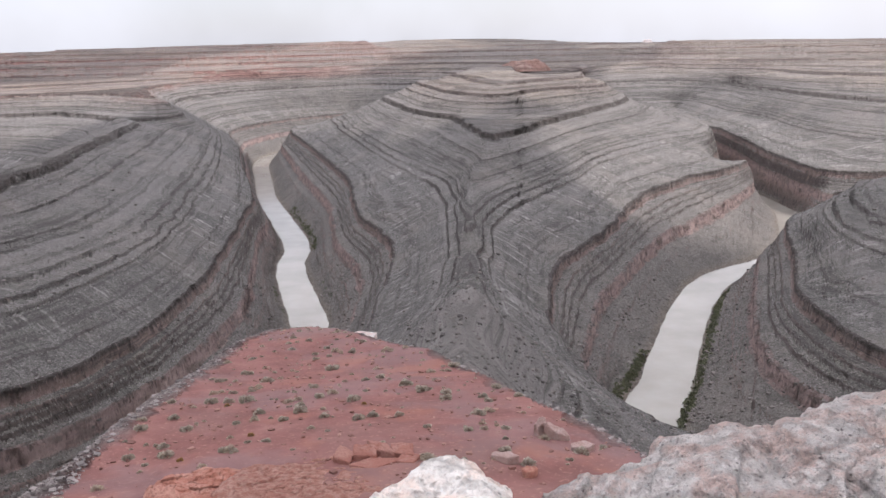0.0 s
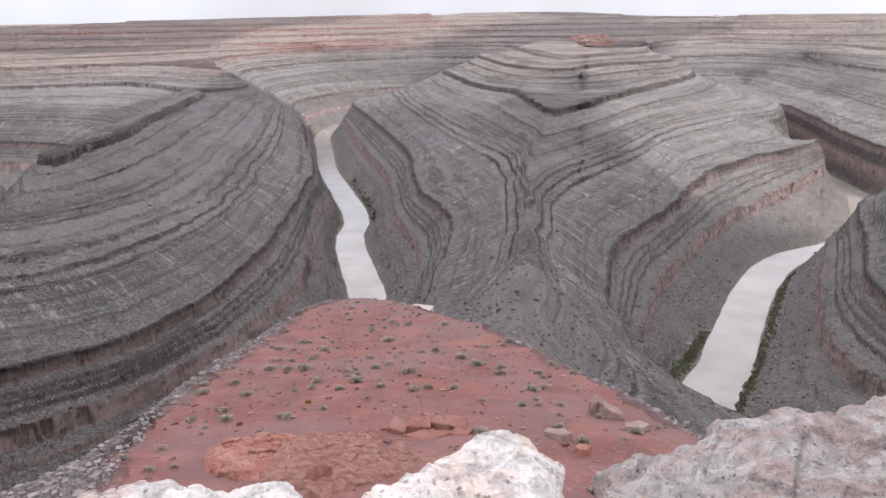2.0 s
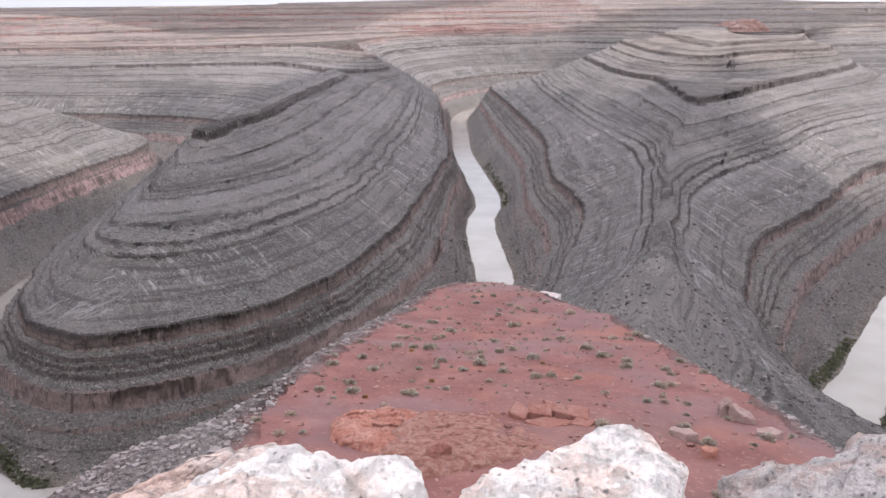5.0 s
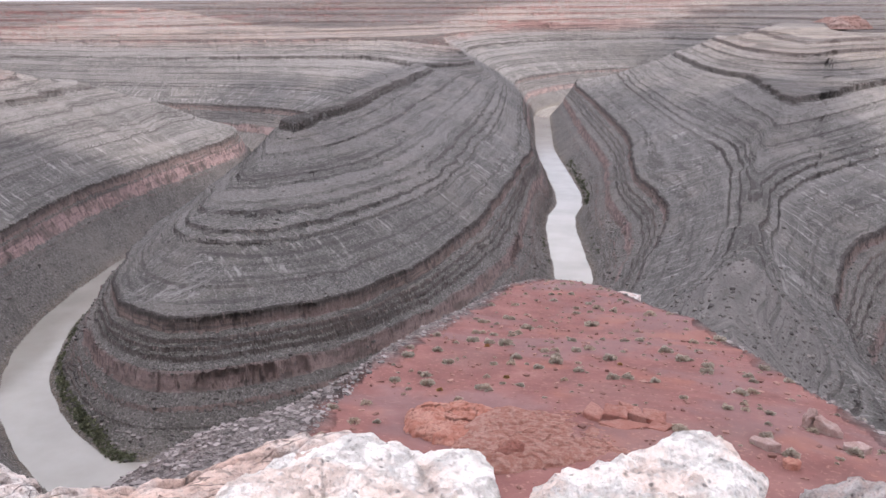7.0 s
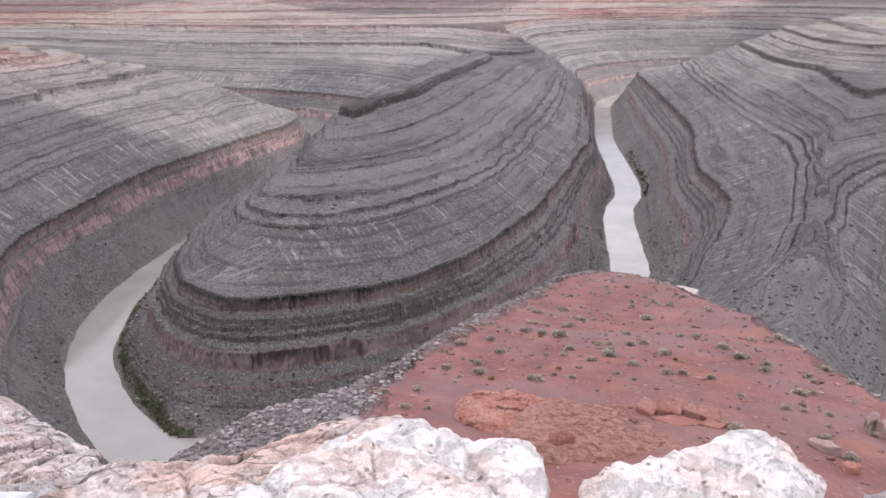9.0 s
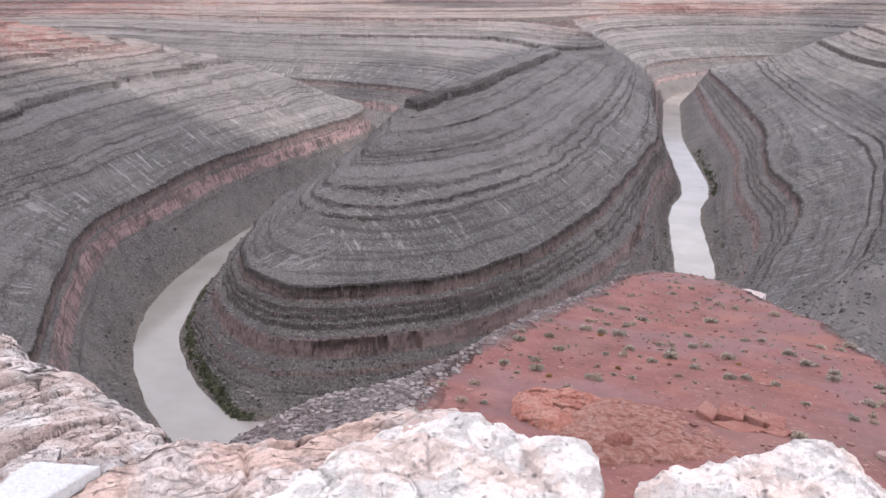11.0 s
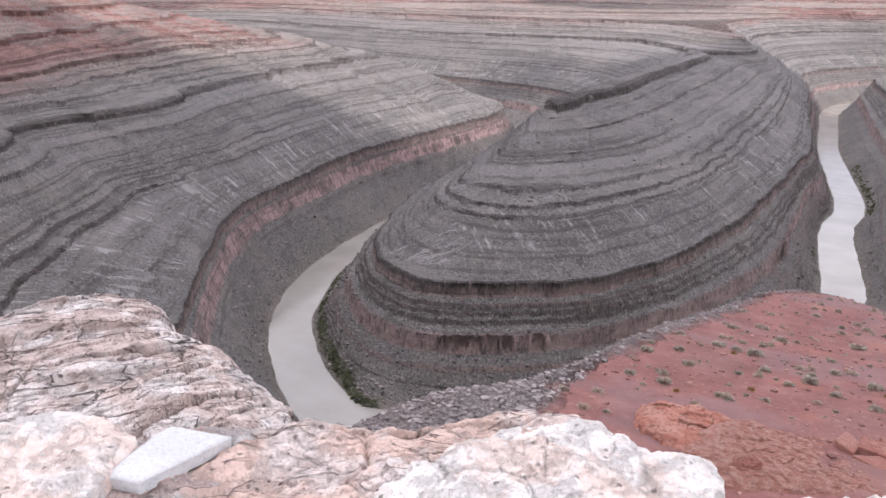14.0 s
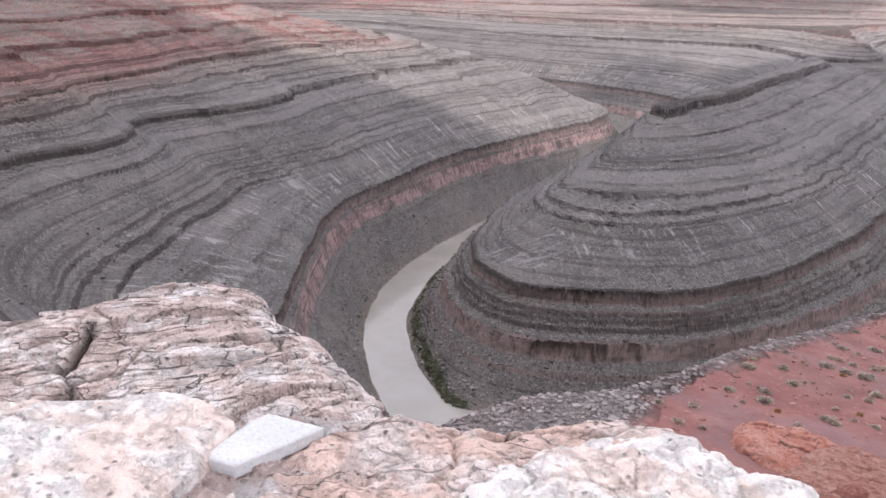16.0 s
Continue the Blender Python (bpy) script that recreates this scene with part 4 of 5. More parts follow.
def rock_mesh(name, outline, top, bottom, seed, lump=0.06, rough=0.02, round_off=0.15, tilt=(0, 0), crack=(), beds=0.0, segs=150, rings=44, sides=16, step=0.3, sharp=False, flare=0.0, faceted=False, gape=0.04, flakes=0.0):
    """A lump of rock: a rough top over an outline in plan, a rounded edge, and sides down to the bottom."""
    o = np.array(outline, float)
    c = np.vstack([o, o[:1]]) if sharp else smooth_curve(np.vstack([o, o[:1]]), step)
    ln = np.concatenate([[0], np.cumsum(np.hypot(*np.diff(c, axis=0).T))])
    t = np.linspace(0, ln[-1], segs, endpoint=False)
    edge = np.stack([np.interp(t, ln, c[:, 0]), np.interp(t, ln, c[:, 1])], 1)
    mid = edge.mean(0)
    size = np.sqrt(np.ptp(edge[:, 0]) * np.ptp(edge[:, 1]))
    co, up = [], []
    for k in range(1, rings + 1):
        u = k / rings
        p = mid + (edge - mid) * u
        z = top + (p - mid) @ np.array(tilt) - round_off * max(0.0, (u - 0.75) / 0.25) ** 2.5
        co.append(np.column_stack([p, z]))
        up.append(np.full(segs, 1.0 - max(0, u - 0.8) * 3))
    rim = co[-1]
    for k in range(1, sides + 1):
        u = k / sides
        out = 1 + 0.06 * math.sin(min(1, u * 2.0) * math.pi / 2) * (0 if sharp else 1) - 0.02 * u + flare * u
        p = mid + (edge - mid) * out
        co.append(np.column_stack([p, rim[:, 2] + (bottom - rim[:, 2]) * u ** 1.3]))
        up.append(np.full(segs, 0.12))
    co = np.vstack([[[*mid, top]], np.vstack(co)])
    up = np.concatenate([[1.0], np.concatenate(up)])
    flat = co[:, :2] - mid
    flat = flat / (np.hypot(flat[:, 0], flat[:, 1])[:, None] + 1e-6)
    way = np.column_stack([flat * (1 - up)[:, None], up])
    way /= np.linalg.norm(way, axis=1)[:, None]
    unit = size / 1.4
    d = lump * fbm3(co / (0.42 * unit), 3, seed) + rough * fbm3(co / (0.10 * unit), 3, seed + 9)
    d += 0.5 * rough * np.abs(noise3(co / (0.05 * unit), seed + 4))
    pit = noise3(co / (0.07 * unit), seed + 30)
    d -= rough * 1.6 * np.clip(pit - 0.45, 0, 1)
    open_crack = np.zeros(len(co))
    for cell, depth, offset, stretch, turn in crack:
        # joints wander a little
        bend = 0.25 * cell * np.column_stack([noise3(co / cell, seed + 50), noise3(co / cell, seed + 51)])
        e, v, t = cracks(co[:, :2] + bend + 0.35 * co[:, 2:3] * np.array([[1, 0.6]]), cell, seed + 7, stretch, turn)
        d += (v - 0.5) * 2 * offset + 1.2 * t * offset / cell - depth * np.exp(-(e / (gape * cell)) ** 2)
        wide = np.clip(0.5 + 1.2 * noise3(co / (1.3 * cell), seed + 60), 0, 1)
        open_crack = np.maximum(open_crack, wide * np.exp(-(e / (1.3 * gape * cell)) ** 2) * min(1, depth * 20 + 0.3))
    if flakes:
        # thin shells broken away along sharp curved edges
        for scale, share in ((0.5, 1.0), (0.2, 0.45)):
            f = 2.6 * fbm3(co / (scale * unit) * np.array([1, 1, 2.5]), 2, seed + 80)
            whole = np.floor(f)
            d += flakes * share * (whole + np.clip((f - whole - 0.42) / 0.12, 0, 1))
    if beds:
        d += (1 - up) * beds * noise3(np.column_stack([co[:, :2] / (2 * unit), co[:, 2] / (0.12 * unit)]), seed + 70)
    co = co + way * d[:, None]
    faces = [(0, 1 + k, 1 + (k + 1) % segs) for k in range(segs)]
    for r in range(rings + sides - 1):
        a = 1 + r * segs
        faces += [(a + k, a + segs + k, a + segs + (k + 1) % segs, a + (k + 1) % segs) for k in range(segs)]
    me = bpy.data.meshes.new(name)
    me.from_pydata(co.tolist(), [], faces)
    me.polygons.foreach_set("use_smooth", np.full(len(faces), not faceted))
    me.attributes.new("crack", "FLOAT", "POINT").data.foreach_set("value", open_crack.astype(np.float32))
    me.update()
    return me


def rock(name, label, material, group="", **kw):
    ob = new(name, rock_mesh(name, **kw))
    ob.data.materials.append(material)
    return tagged(ob, label, "rock", group)


# ---------------------------------------------------------------- boulders along the rim
RIM = "pale boulders along the rim"
rock("boulder", "large rough grey-pink limestone boulder on the canyon rim", M_GREYROCK, RIM,
     outline=[(0.40, 3.15), (0.46, 3.48), (0.53, 3.66), (0.66, 3.74), (0.80, 3.83), (0.95, 3.90), (1.09, 3.99), (1.22, 4.09), (1.37, 4.07), (1.6, 4.08), (1.9, 4.15), (2.2, 4.42), (2.6, 4.5), (3.1, 4.3), (3.2, 3.3), (2.5, 2.3), (1.5, 2.0), (0.7, 2.4)],
     top=298.0, bottom=295.8, seed=3, lump=0.06, rough=0.03, round_off=0.1, tilt=(0.07, 0.0), segs=380, rings=130, gape=0.012, flakes=0.016, crack=((0.6, 0.006, 0.02, (1, 1.4), 0.9), (0.22, 0.008, 0.012, (0.8, 1.5), 0.8), (0.09, 0.004, 0.008, (1, 1.4), 0.8)))
rock("boulder", "white pitted limestone boulder with pink stains on the rim", M_WHITE, RIM,
     outline=[(-0.63, 2.95), (-0.60, 3.17), (-0.48, 3.29), (-0.27, 3.47), (-0.13, 3.69), (-0.02, 3.76), (0.12, 3.70), (0.22, 3.53), (0.27, 3.38), (0.24, 3.1), (0.15, 2.6), (-0.2, 2.3), (-0.55, 2.5)],
     top=298.0, bottom=295.8, seed=11, lump=0.03, rough=0.022, round_off=0.07, segs=280, rings=100, gape=0.022, flakes=0.011, crack=((0.4, 0.004, 0.010, (1, 1.3), 0.7), (0.14, 0.004, 0.007, (1, 1.5), 0.2)))
rock("boulder", "broad white limestone slab boulder with pink patches on the rim", M_WHITE, RIM,
     outline=[(-2.0, 2.3), (-2.03, 2.42), (-1.93, 2.82), (-1.75, 3.13), (-1.51, 3.21), (-1.22, 3.21), (-0.98, 3.25), (-0.86, 3.12), (-0.78, 2.9), (-0.8, 2.4), (-1.1, 1.9), (-1.6, 1.8), (-1.95, 2.05)],
     top=298.0, bottom=295.8, seed=21, lump=0.025, rough=0.022, round_off=0.06, segs=320, rings=110, gape=0.022, flakes=0.012, crack=((0.5, 0.005, 0.010, (1, 1.4), 0.4), (0.16, 0.004, 0.007, (1, 1.5), 0.9)))
rock("boulder", "cracked pink limestone ledge lying beside the white boulder", M_PINK, RIM,
     outline=[(-2.8, 1.6), (-2.87, 2.0), (-2.72, 2.28), (-2.42, 2.55), (-2.17, 2.78), (-2.06, 2.99), (-1.84, 3.27), (-1.6, 3.25), (-1.7, 2.6), (-1.95, 2.0), (-2.2, 1.5), (-2.6, 1.3)],
     top=297.95, bottom=295.8, seed=31, lump=0.03, rough=0.018, round_off=0.06, segs=240, rings=70, gape=0.04, flakes=0.012, crack=((0.42, 0.03, 0.02, (0.6, 1.7), 0.87), (0.15, 0.010, 0.008, (0.6, 1.8), 0.87)))
rock("boulder", "white and pink limestone block with small dark pits", M_WHITE, RIM,
     outline=[(-4.3, 0.8), (-3.95, 1.05), (-3.87, 1.27), (-3.55, 1.70), (-3.06, 1.75), (-2.9, 1.5), (-2.75, 1.25), (-2.6, 0.9), (-2.9, 0.4), (-3.6, 0.3), (-4.2, 0.4)],
     top=298.05, bottom=295.8, seed=41, lump=0.035, rough=0.015, round_off=0.05, segs=260, rings=90, gape=0.022, flakes=0.010, crack=((0.5, 0.004, 0.012, (1, 1.3), 0.3), (0.17, 0.003, 0.007, (1, 1.5), 0.6)))
rock("stone_slab", "smooth flat pale grey stone slab lying on the rim", M_SLAB, "",
     outline=[(-2.92, 1.52), (-3.03, 1.85), (-3.04, 1.93), (-2.75, 2.06), (-2.75, 1.81), (-2.76, 1.58)],
     top=298.0, bottom=297.93, seed=51, lump=0.004, rough=0.003, round_off=0.012, segs=120, rings=24, sides=6, sharp=True)
rock("boulder", "low crumbly grey-pink limestone bedded between larger boulders", M_GREYROCK, RIM,
     outline=[(-3.2, 1.6), (-3.15, 2.0), (-2.9, 2.2), (-2.6, 2.2), (-2.5, 1.9), (-2.5, 1.5), (-2.65, 1.2), (-2.95, 1.2)],
     top=297.925, bottom=296.6, seed=55, lump=0.012, rough=0.012, round_off=0.05, segs=160, rings=50, gape=0.02, flakes=0.006, crack=((0.2, 0.008, 0.012, (1, 1.5), 0.6),))


outcrop = tagged(new("outcrop"), "brown and pink fractured limestone outcrop jutting over the canyon", "rock")
outcrop.matrix_world = pose(-7.0, 2.8, 292.5)
pieces = [("body", rock_mesh("body", [(-9.9, 1.4), (-9.3, 2.2), (-8.92, 2.6), (-8.80, 3.4), (-8.67, 4.56), (-8.05, 5.11), (-7.1, 4.75), (-6.5, 4.85), (-5.6, 4.6), (-4.75, 4.1), (-4.5, 3.3), (-5.0, 2.3), (-6.5, 1.1), (-8, 0.4), (-9.6, 0.4)],
                             296.45, 292.5, 61, 0.02, 0.012, 0.22, (-0.06, 0.05), ((1.3, 0.09, 0.06, (0.55, 1.6), 1.2), (0.52, 0.05, 0.035, (0.5, 1.8), 1.28), (0.2, 0.02, 0.016, (0.5, 1.9), 1.12)),
                             0.05, 600, 210, 50, faceted=True, gape=0.034, flakes=0.022))]
chip = random.Random(8)
for k in range(7):
    cx, cy = chip.uniform(-8.3, -5.1), chip.uniform(2.4, 4.3)
    wide, deep, turn = chip.uniform(0.5, 1.1), chip.uniform(0.22, 0.42), 1.2 + chip.uniform(-0.25, 0.25)
    corner = []
    for u, w in ((-0.5, -0.5), (-0.55, 0.4), (0.35, 0.55), (0.55, -0.35)):
        px, py = u * wide + chip.uniform(-0.06, 0.06), w * deep + chip.uniform(-0.04, 0.04)
        corner.append((cx + px * math.cos(turn) - py * math.sin(turn), cy + px * math.sin(turn) + py * math.cos(turn)))
    z = 296.45 - 0.06 * (cx + 7.3) + 0.05 * (cy - 3.1)
    pieces.append(("block", rock_mesh("block", corner, z + chip.uniform(0.02, 0.08), z - 0.4, 200 + k, 0.02, 0.012, 0.02, (chip.uniform(-0.12, 0.12), chip.uniform(-0.1, 0.1)), segs=72, rings=16, sides=8, sharp=True, faceted=True)))
for nm, mesh in pieces:
    ob = new(nm, mesh)
    ob.data.materials.append(M_BROWN)
    ob.parent = outcrop
    ob.matrix_parent_inverse = outcrop.matrix_world.inverted()

# ---------------------------------------------------------------- rocks on the red bench
def blob(cx, cy, w, d, turn=0.0, n=9, jit=0.12, seed=0):
    rr = random.Random(seed)
    out = []
    for k in range(n):
        a = -2 * math.pi * k / n
        q = 1 + rr.uniform(-jit, jit)
        x, y = q * w / 2 * math.cos(a), q * d / 2 * math.sin(a)
        out.append((cx + x * math.cos(turn) - y * math.sin(turn), cy + x * math.sin(turn) + y * math.cos(turn)))
    return out


def bench_rock(name, label, material, cx, cy, w, d, h, turn=0.0, seed=1, group="", corners=5, **kw):
    base = float(land(np.array([cx]), np.array([cy]))[0])
    return rock(name, label, material, group, outline=blob(cx, cy, w, d, turn, corners, 0.24, seed), sharp=True, top=base + h, bottom=base - 0.5, seed=seed,
                lump=0.09 * h, rough=0.06 * h, round_off=0.10 * h, segs=72, rings=18, sides=10, **kw)


ledge = tagged(new("sandstone_ledge"), "smooth orange-red sandstone ledge with long cracks on the red bench", "rock")
ledge.matrix_world = pose(-8.5, 28.5, 283.0)
for nm, mesh in (("dome", rock_mesh("dome", [(-11.7, 28.6), (-11.4, 30.3), (-10.4, 31.1), (-8.9, 31.2), (-7.6, 30.4), (-7.2, 28.8), (-7.6, 27.2), (-8.8, 26.4), (-10.6, 26.8)],
                                    283.50, 281.5, 71, 0.10, 0.05, 0.42, (-0.03, -0.15), ((1.5, 0.05, 0.10, (1, 1.5), 0.5), (0.5, 0.03, 0.03, (1, 1.6), 0.7)), segs=260, rings=90, step=0.5, gape=0.03, flakes=0.05)),
                 ("shelf", rock_mesh("shelf", [(-8.9, 26.0), (-8.8, 30.4), (-7.2, 31.8), (-5.2, 32.3), (-3.0, 32.3), (-0.9, 31.6), (-1.2, 28.8), (-4.4, 26.0), (-6.4, 24.6), (-8.2, 24.6)],
                                     283.62, 281.0, 72, 0.10, 0.06, 0.30, (0.0, -0.20), ((0.9, 0.012, 0.04, (1, 1.4), 0.3), (0.3, 0.008, 0.03, (1, 1.4), 0.3)), segs=260, rings=100, step=0.5, gape=0.02, flakes=0.04, faceted=True))):
    ob = new(nm, mesh)
    ob.data.materials.append(M_SAND if nm == "dome" else M_SHELF)
    ob.parent = ledge
    ob.matrix_parent_inverse = ledge.matrix_world.inverted()
for k, (cx, cy, w, d, h, turn) in enumerate([(-4.25, 31.3, 0.95, 1.5, 0.30, 0.35), (-3.45, 31.5, 1.25, 1.6, 0.42, 0.75), (-2.75, 31.7, 0.75, 1.6, 0.44, 0.8), (-1.95, 31.7, 1.3, 1.5, 0.34, 0.7), (-3.1, 30.6, 2.4, 1.0, 0.12, 0.2), (-1.6, 30.9, 1.4, 0.9, 0.1, 0.5)]):
    bench_rock("sandstone_block", "low red sandstone block split from its neighbours", M_BLOCK, cx, cy, w, d, h, turn, 80 + k, "split red blocks", corners=4)
bench_rock("rock", "leaning mauve sandstone rock on red soil", M_MAUVE, 4.35, 35.0, 0.8, 0.5, 0.7, 0.6, 91, "loose rocks on the bench", tilt=(0.3, 0.4))
bench_rock("rock", "broad mauve sandstone slab tipped on red soil", M_MAUVE, 5.05, 34.6, 1.25, 0.6, 0.5, -0.5, 92, "loose rocks on the bench", tilt=(-0.35, 0.2))
bench_rock("rock", "long pale mauve slab lying on red soil", M_MAUVE, 2.3, 30.9, 0.65, 1.7, 0.32, 0.75, 93, "loose rocks on the bench", tilt=(0.15, -0.2))
bench_rock("rock", "rounded dark red stone on red soil", M_SAND, 3.2, 29.2, 0.7, 0.5, 0.3, 0.2, 94, "loose rocks on the bench", corners=8)
bench_rock("rock", "layered red-brown stone lying on the red ledge", M_BLOCK, -6.45, 25.6, 0.95, 0.5, 0.75, 0.3, 95, "loose rocks on the bench", beds=0.05, tilt=(0.1, 0.3))
bench_rock("rock", "low broken mauve stone by the bench edge", M_MAUVE, 5.9, 33.0, 1.3, 0.6, 0.3, 0.1, 96, "loose rocks on the bench")
bench_rock("rock", "pale grey flat rock at the tip of the bench", M_GREYROCK, -8.6, 76.5, 4.6, 3.0, 0.5, 0.5, 98, "loose rocks on the bench")

# ---------------------------------------------------------------- shrubs
def shrub_meshes(seed, leaves, dome, spread):
    rs = np.random.RandomState(seed)
    v, f = [], []
    for k in range(leaves):
        a, e = rs.rand() * 2 * math.pi, math.asin(rs.rand() ** 0.7)
        r = 0.30 + 0.20 * rs.rand() + 0.06 * math.sin(3 * a + seed)
        tip = np.array([math.cos(a) * math.cos(e) * r, math.sin(a) * math.cos(e) * r, 0.02 + math.sin(e) * r * dome])
        side = np.cross(tip, rs.randn(3))
        side *= (0.02 + 0.03 * rs.rand()) * spread / (np.linalg.norm(side) + 1e-6)
        root = tip * (0.55 + 0.2 * rs.rand())
        k0 = len(v)
        v += [root, root + side + (tip - root) * 0.5, tip, root - side + (tip - root) * 0.5]
        f.append((k0, k0 + 1, k0 + 2, k0 + 3))
    fol = bpy.data.meshes.new("foliage")
    fol.from_pydata([tuple(p) for p in v], [], f)
    v, f = [], []
    for k in range(14):
        a, e = rs.rand() * 2 * math.pi, 0.3 + 1.1 * rs.rand()
        tip = np.array([math.cos(a) * math.cos(e), math.sin(a) * math.cos(e), math.sin(e) * dome]) * 0.36
        k0 = len(v)
        for q, w in ((np.zeros(3), 0.012), (tip, 0.004)):
            for b in range(3):
                v.append(q + w * np.array([math.cos(2.1 * b), math.sin(2.1 * b), 0]))
        f += [(k0 + b, k0 + (b + 1) % 3, k0 + 3 + (b + 1) % 3, k0 + 3 + b) for b in range(3)]
    stem = bpy.data.meshes.new("stems")
    stem.from_pydata([tuple(p) for p in v], [], f)
    stem.materials.append(M_TWIG)
    return fol, stem


KINDS = []
for seed, leaves, dome, spread, mat, label, cat in (
        (1, 420, 0.75, 1.0, M_SAGE, "grey-green sagebrush growing on red soil", "shrub"),
        (2, 360, 0.6, 1.1, M_SAGE, "low dark sagebrush growing on red soil", "shrub"),
        (3, 300, 0.8, 0.6, M_DRY, "pale dry grass tuft on red soil", "grass tuft"),
        (4, 320, 0.9, 1.0, M_GOLD, "small golden dried bush on red soil", "shrub")):
    fol, stem = shrub_meshes(seed, leaves, dome, spread)
    fol.materials.append(mat)
    KINDS.append((fol, stem, label, cat))


def shrub(kind, x, y, width, turn):
    fol, stem, label, cat = KINDS[kind]
    base = tagged(new("shrub" if cat == "shrub" else "grass_tuft"), label, cat, "shrubs on the red bench")
    z = float(land(np.array([x]), np.array([y]))[0])
    base.matrix_world = pose(x, y, z - 0.02, 0, 0, turn) @ Matrix.Diagonal((width, width, width, 1))
    for nm, me in (("foliage", fol), ("stems", stem)):
        new(nm, me).parent = base
    return base


LARGE = [(-8.2, 56.1, 1.09), (-12.2, 52.5, 0.96), (-7.8, 40.6, 0.81), (-6.6, 44.5, 0.68), (-5.2, 42.8, 0.78), (-8.4, 39.1, 0.61), (-2.4, 46.2, 0.83), (-0.0, 42.3, 0.77),
         (-1.4, 44.3, 0.80), (1.6, 38.7, 0.77), (3.3, 30.4, 0.67), (-11.4, 29.4, 0.69), (-12.8, 34.2, 0.72), (-15.4, 38.2, 0.74), (-11.7, 25.5, 0.44), (-13.3, 27.0, 0.56),
         (-13.7, 44.4, 0.76), (-13.0, 37.9, 0.67), (-11.5, 44.0, 0.88), (-4.5, 60.6, 0.98), (-12.6, 44.3, 0.69), (0.6, 53.6, 0.87), (2.1, 42.6, 0.58), (-12.1, 49.7, 0.61),
         (-8.1, 47.1, 0.57), (-5.1, 49.1, 0.59), (-4.2, 49.7, 0.59), (-1.0, 51.4, 0.69), (4.1, 43.2, 0.59), (-14.4, 40.2, 0.64), (-14.4, 33.9, 0.56), (-10.5, 32.0, 0.47)]
SMALLER = [(-10.1, 34.1, 0.55), (-6.3, 39.3, 0.60), (-2.4, 38.7, 0.53), (-0.9, 36.2, 0.44), (1.0, 35.3, 0.49), (2.8, 35.9, 0.50), (5.8, 32.4, 0.66), (-14.2, 30.1, 0.56),
           (-15.1, 28.6, 0.50), (6.9, 38.3, 0.41), (-12.9, 65.5, 0.68), (-9.0, 63.7, 0.75), (-7.1, 67.8, 0.60), (-14.5, 55.9, 0.76)]
GOLDEN = [(-5.9, 26.0, 0.5), (-9.33, 36.1, 0.42), (-4.48, 41.8, 0.4), (-11.8, 33.2, 0.4), (-12.3, 42.9, 0.42)]
rr = random.Random(12)
for k, (x, y, w) in enumerate(LARGE + SMALLER):
    shrub((0, 1, 0, 2)[k % 4] if k % 7 else 1, x, y, w * 1.22, rr.uniform(0, 360))
for x, y, w in GOLDEN:
    shrub(3, x, y, w, rr.uniform(0, 360))
made = 0
while made < 240:
    x, y = rr.uniform(-19, 10), rr.uniform(24, 82)
    if edge_gap(SOIL, np.array([x]), np.array([y]))[0] > -0.6 or (-12 < x < -1.5 and y < 33):
        continue
    shrub(rr.choice((0, 1, 1, 2, 2)), x, y, 0.22 + 0.6 * rr.random() ** 2, rr.uniform(0, 360))
    made += 1

# ---------------------------------------------------------------- scree, pebbles, bank growth
ico = bmesh.new()
bmesh.ops.create_cube(ico, size=1.45)
CHIP_V = np.array([v.co[:] for v in ico.verts])
CHIP_F = np.array([[v.index for v in f.verts] for f in ico.faces])
ico.free()


def heap(name, x, y, size, sink, material, label, cat, seed):
    """Many loose stones as one mesh."""
    rs = np.random.RandomState(seed)
    z = land(x, y)
    n = len(x)
    v = CHIP_V[None] * (1 + 0.7 * (rs.rand(n, len(CHIP_V), 3) - 0.5)) * size[:, None, None] * (0.5 + 0.9 * rs.rand(n, 1, 3)) * np.array([1, 1, 0.6])
    a = rs.rand(n) * 6.28
    c, s2 = np.cos(a)[:, None], np.sin(a)[:, None]
    v = np.stack([v[..., 0] * c - v[..., 1] * s2, v[..., 0] * s2 + v[..., 1] * c, v[..., 2]], -1)
    v += np.stack([x, y, z + size * sink], -1)[:, None, :]
    f = (CHIP_F[None] + (np.arange(n) * len(CHIP_V))[:, None, None]).reshape(-1, 4)
    me = bpy.data.meshes.new(name)
    me.from_pydata(v.reshape(-1, 3).tolist(), [], f.tolist())
    me.materials.append(material)
    return tagged(new(name, me), label, cat, kind="stuff")


def fan(rs, n, r0, r1, a0, a1):
    r = r0 * (r1 / r0) ** rs.rand(n)
    a = np.radians(a0 + (a1 - a0) * rs.rand(n))
    return r * np.sin(a), r * np.cos(a)


rs = np.random.RandomState(5)
x, y = fan(rs, 95000, 18, 120, -62, 22)
gap = edge_gap(SOIL, x, y)
ok = (gap > -0.3) & (gap < np.where(x < -10, 16, 5)) & (rs.rand(len(x)) < np.where(gap < 1.5, 1.0, 0.75))
x, y = x[ok], y[ok]
heap("scree", x, y, 0.03 + 0.13 * rs.rand(len(x)) ** 5, 0.1, M_SCREE, "grey and pale broken scree round the red bench", "scree", 6)
x, y = fan(rs, 5000, 130, 480, -12, 22)
heap("scree", x, y, 0.25 + 1.0 * rs.rand(len(x)) ** 4, 0.15, M_RUBBLE, "grey scree on the slopes of the narrow ridge", "scree", 7)
x, y = fan(rs, 9000, 380, 1300, -78, 32)
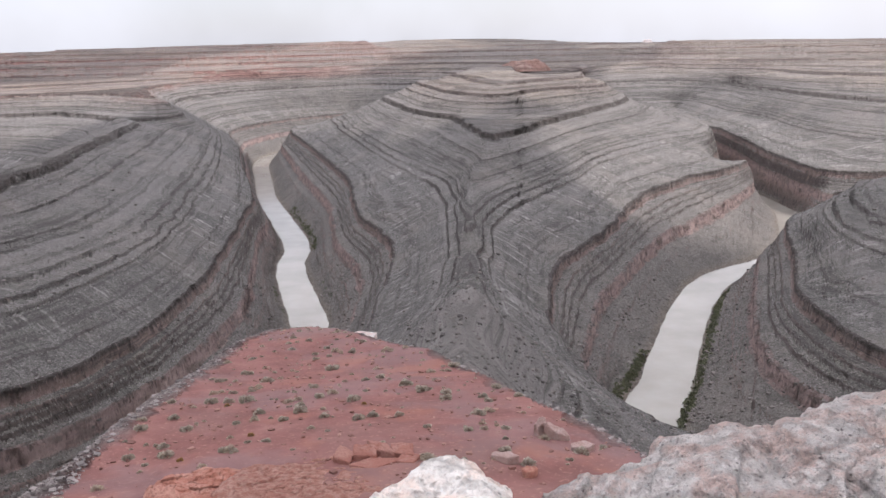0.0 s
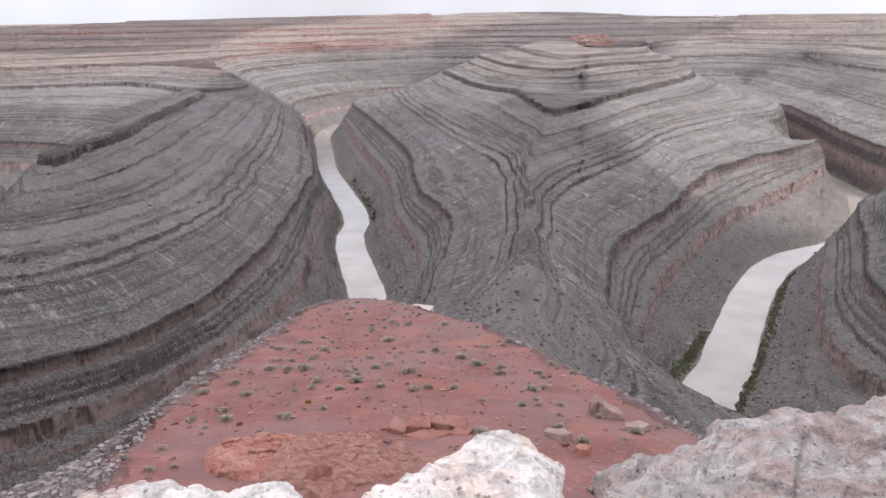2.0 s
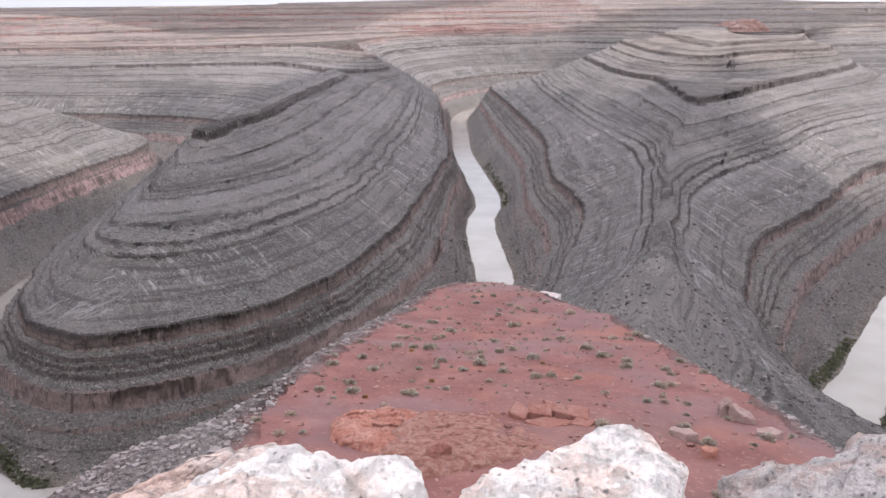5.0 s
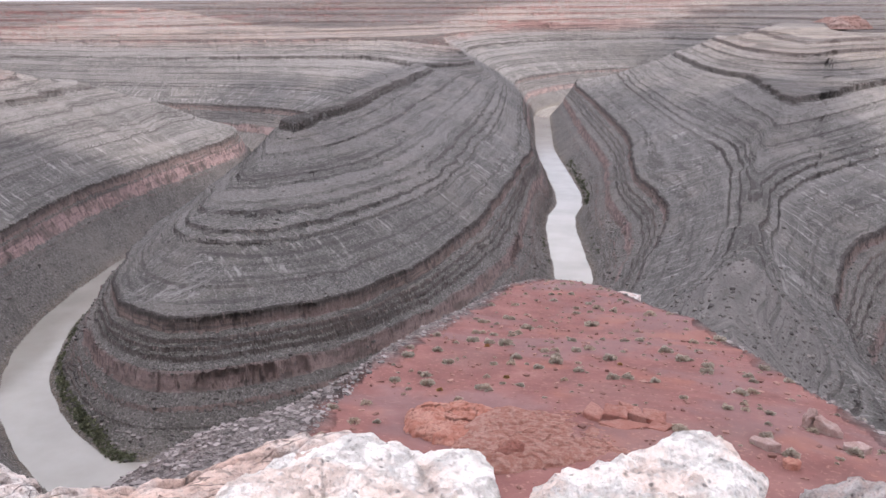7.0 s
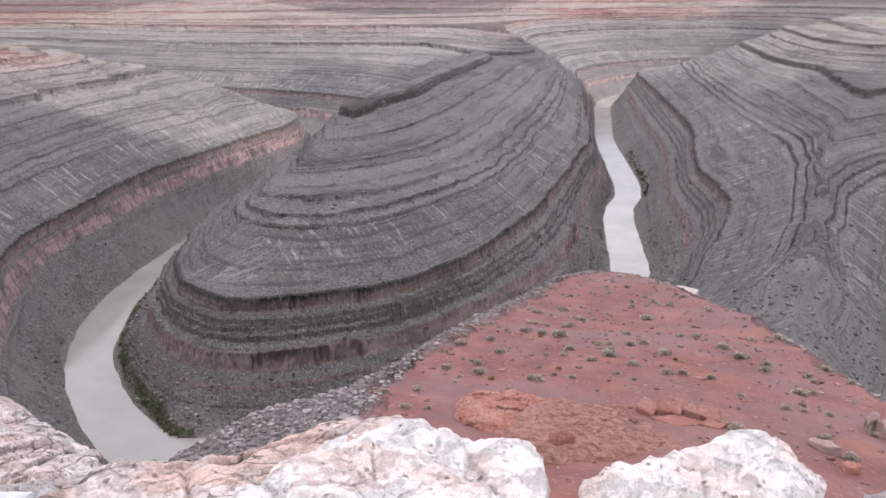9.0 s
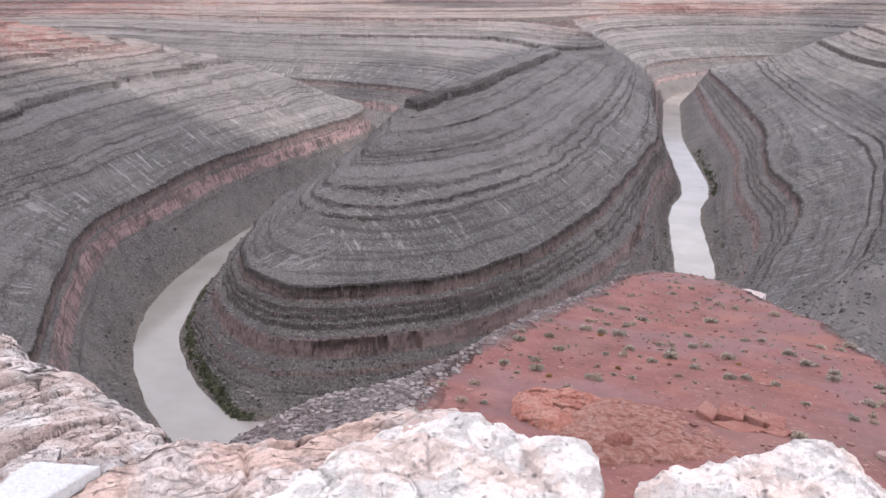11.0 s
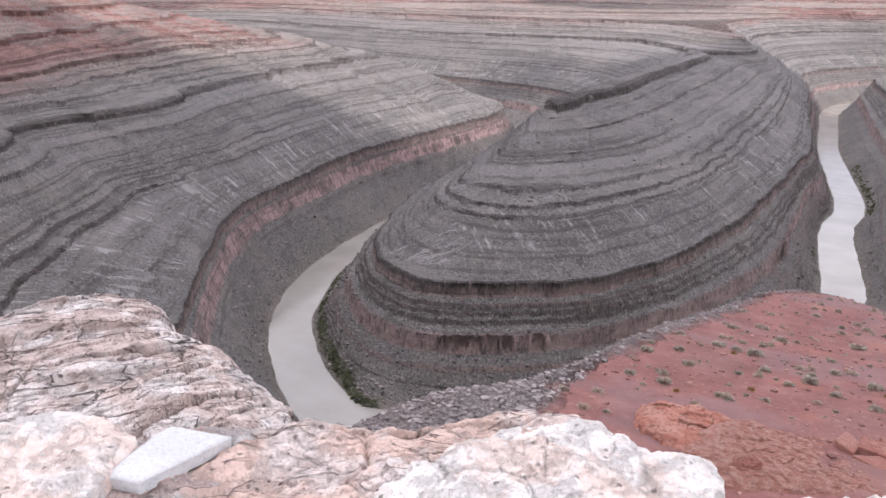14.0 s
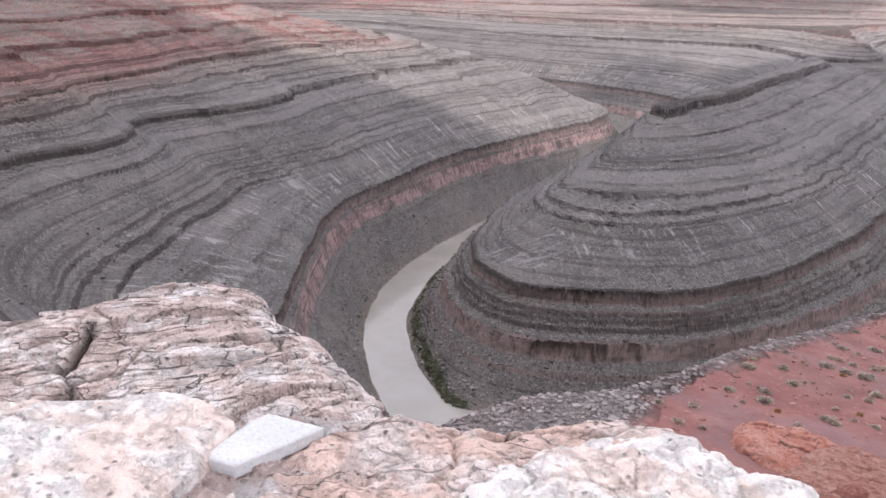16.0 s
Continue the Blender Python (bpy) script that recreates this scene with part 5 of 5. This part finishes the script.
zz = land(x, y)
ok = (zz > 4) & (zz < 215)
x, y = x[ok], y[ok]
heap("boulder_field", x, y, 0.45 + 1.3 * rs.rand(len(x)) ** 4, 0.1, M_RUBBLE, "fallen grey boulders scattered over the canyon slopes", "boulders", 8)
x, y = fan(rs, 60000, 380, 1000, -72, 28)
far = river_run(x, y)[1]
zz = lie(x, y)
ok = (far > 24) & (zz < 46) & (rs.rand(len(x)) < 0.9 - zz / 70)
x, y = x[ok], y[ok]
heap("rubble", x, y, 0.4 + 1.7 * rs.rand(len(x)) ** 3, 0.1, M_RUBBLE, "grey and pink fallen blocks at the foot of the cliffs", "rubble", 10)
x, y = rs.uniform(-19, 10, 2600), rs.uniform(17, 84, 2600)
ok = edge_gap(SOIL, x, y) < -0.3
x, y = x[ok], y[ok]
heap("pebbles", x, y, 0.025 + 0.14 * rs.rand(len(x)) ** 4, 0.2, M_REDSTONE, "red and pink pebbles on the bench soil", "pebbles", 9)


def bank_growth():
    rs = np.random.RandomState(15)
    v, f = [], []
    k0 = 0
    # thickets as stretches of bank: clumps to the metre, band width, then the line
    for dens, wide, line in (
            (3.2, 13, [(-498, 470), (-445, 424), (-406, 404), (-360, 384)]), (1.2, 8, [(-560, 560), (-523, 499), (-490, 461)]),
            (3.0, 11, [(200, 757), (188, 730), (163, 671), (141, 621)]), (1.8, 9, [(330, 950), (270, 800), (230, 708), (198, 637), (183, 601)]),
            (0.9, 10, [(-318, 1460), (-275, 1312), (-245, 1180)]), (0.9, 9, [(-277, 1515), (-223, 1332), (-190, 1190)]),
            (0.5, 6, [(-188, 1185), (-156, 1038), (-133, 945)]), (0.4, 5, [(-208, 1010), (-182, 905)]), (0.3, 6, [(-610, 640), (-560, 545)])):
        c = smooth_curve(line, 2.0)
        for q in c:
            for again in range(rs.poisson(2.0 * dens)):
                p = q + rs.randn(2) * wide * 0.5
                v.append((p[0], p[1], 0.6 + 1.9 * rs.rand() ** 2))
    v = np.array(v)
    # clumps stand above the waterline
    for again in range(3):
        far = river_run(v[:, 0], v[:, 1])[1]
        gx = river_run(v[:, 0] + 1, v[:, 1])[1] - far
        gy = river_run(v[:, 0], v[:, 1] + 1)[1] - far
        push = np.maximum(0, 25 + (v[:, 2] * 977 % 7) - far)
        v[:, 0] += gx * push
        v[:, 1] += gy * push
    z = land(v[:, 0], v[:, 1])
    v, z = v[z < 11], z[z < 11]
    n, m = len(v), 26
    d = rs.randn(n, m, 3)
    d /= np.linalg.norm(d, axis=2)[..., None]
    d[..., 2] = 0.8 * np.abs(d[..., 2])
    at = np.stack([v[:, 0], v[:, 1], z], -1)[:, None] + d * v[:, 2][:, None, None] * (0.55 + 0.45 * rs.rand(n, m, 1))
    e1, e2 = rs.randn(n, m, 3), rs.randn(n, m, 3)
    sz = (v[:, 2] * 0.34)[:, None, None]
    quad = np.stack([at - e1 * sz, at + e2 * sz, at + e1 * sz], 2).reshape(-1, 3)
    me = bpy.data.meshes.new("bank_growth")
    me.from_pydata(quad.tolist(), [], np.arange(len(quad)).reshape(-1, 3).tolist())
    me.materials.append(M_BANK)
    return tagged(new("bank_growth", me), "dark green tamarisk thickets along the river banks", "riverside bushes", kind="stuff")


bank_growth()

# ---------------------------------------------------------------- far buttes
rock("butte", "small ragged red butte standing on the middle plateau", M_BUTTE, "",
     outline=blob(297, 2885, 105, 60, 0.1, 13, 0.3, 3), top=240, bottom=205, seed=101, lump=5.0, rough=3.0, round_off=6, beds=4.0, segs=160, rings=40, sides=24, step=5, flare=0.7)
rock("butte", "distant blue-grey butte on the skyline", M_GREYROCK, "",
     outline=blob(1120, 4560, 44, 40, 0.1, 9, 0.15, 5), top=300, bottom=255, seed=103, lump=3.0, rough=2.0, round_off=8, beds=3.0, segs=60, rings=16, sides=10, step=8, flare=0.5)
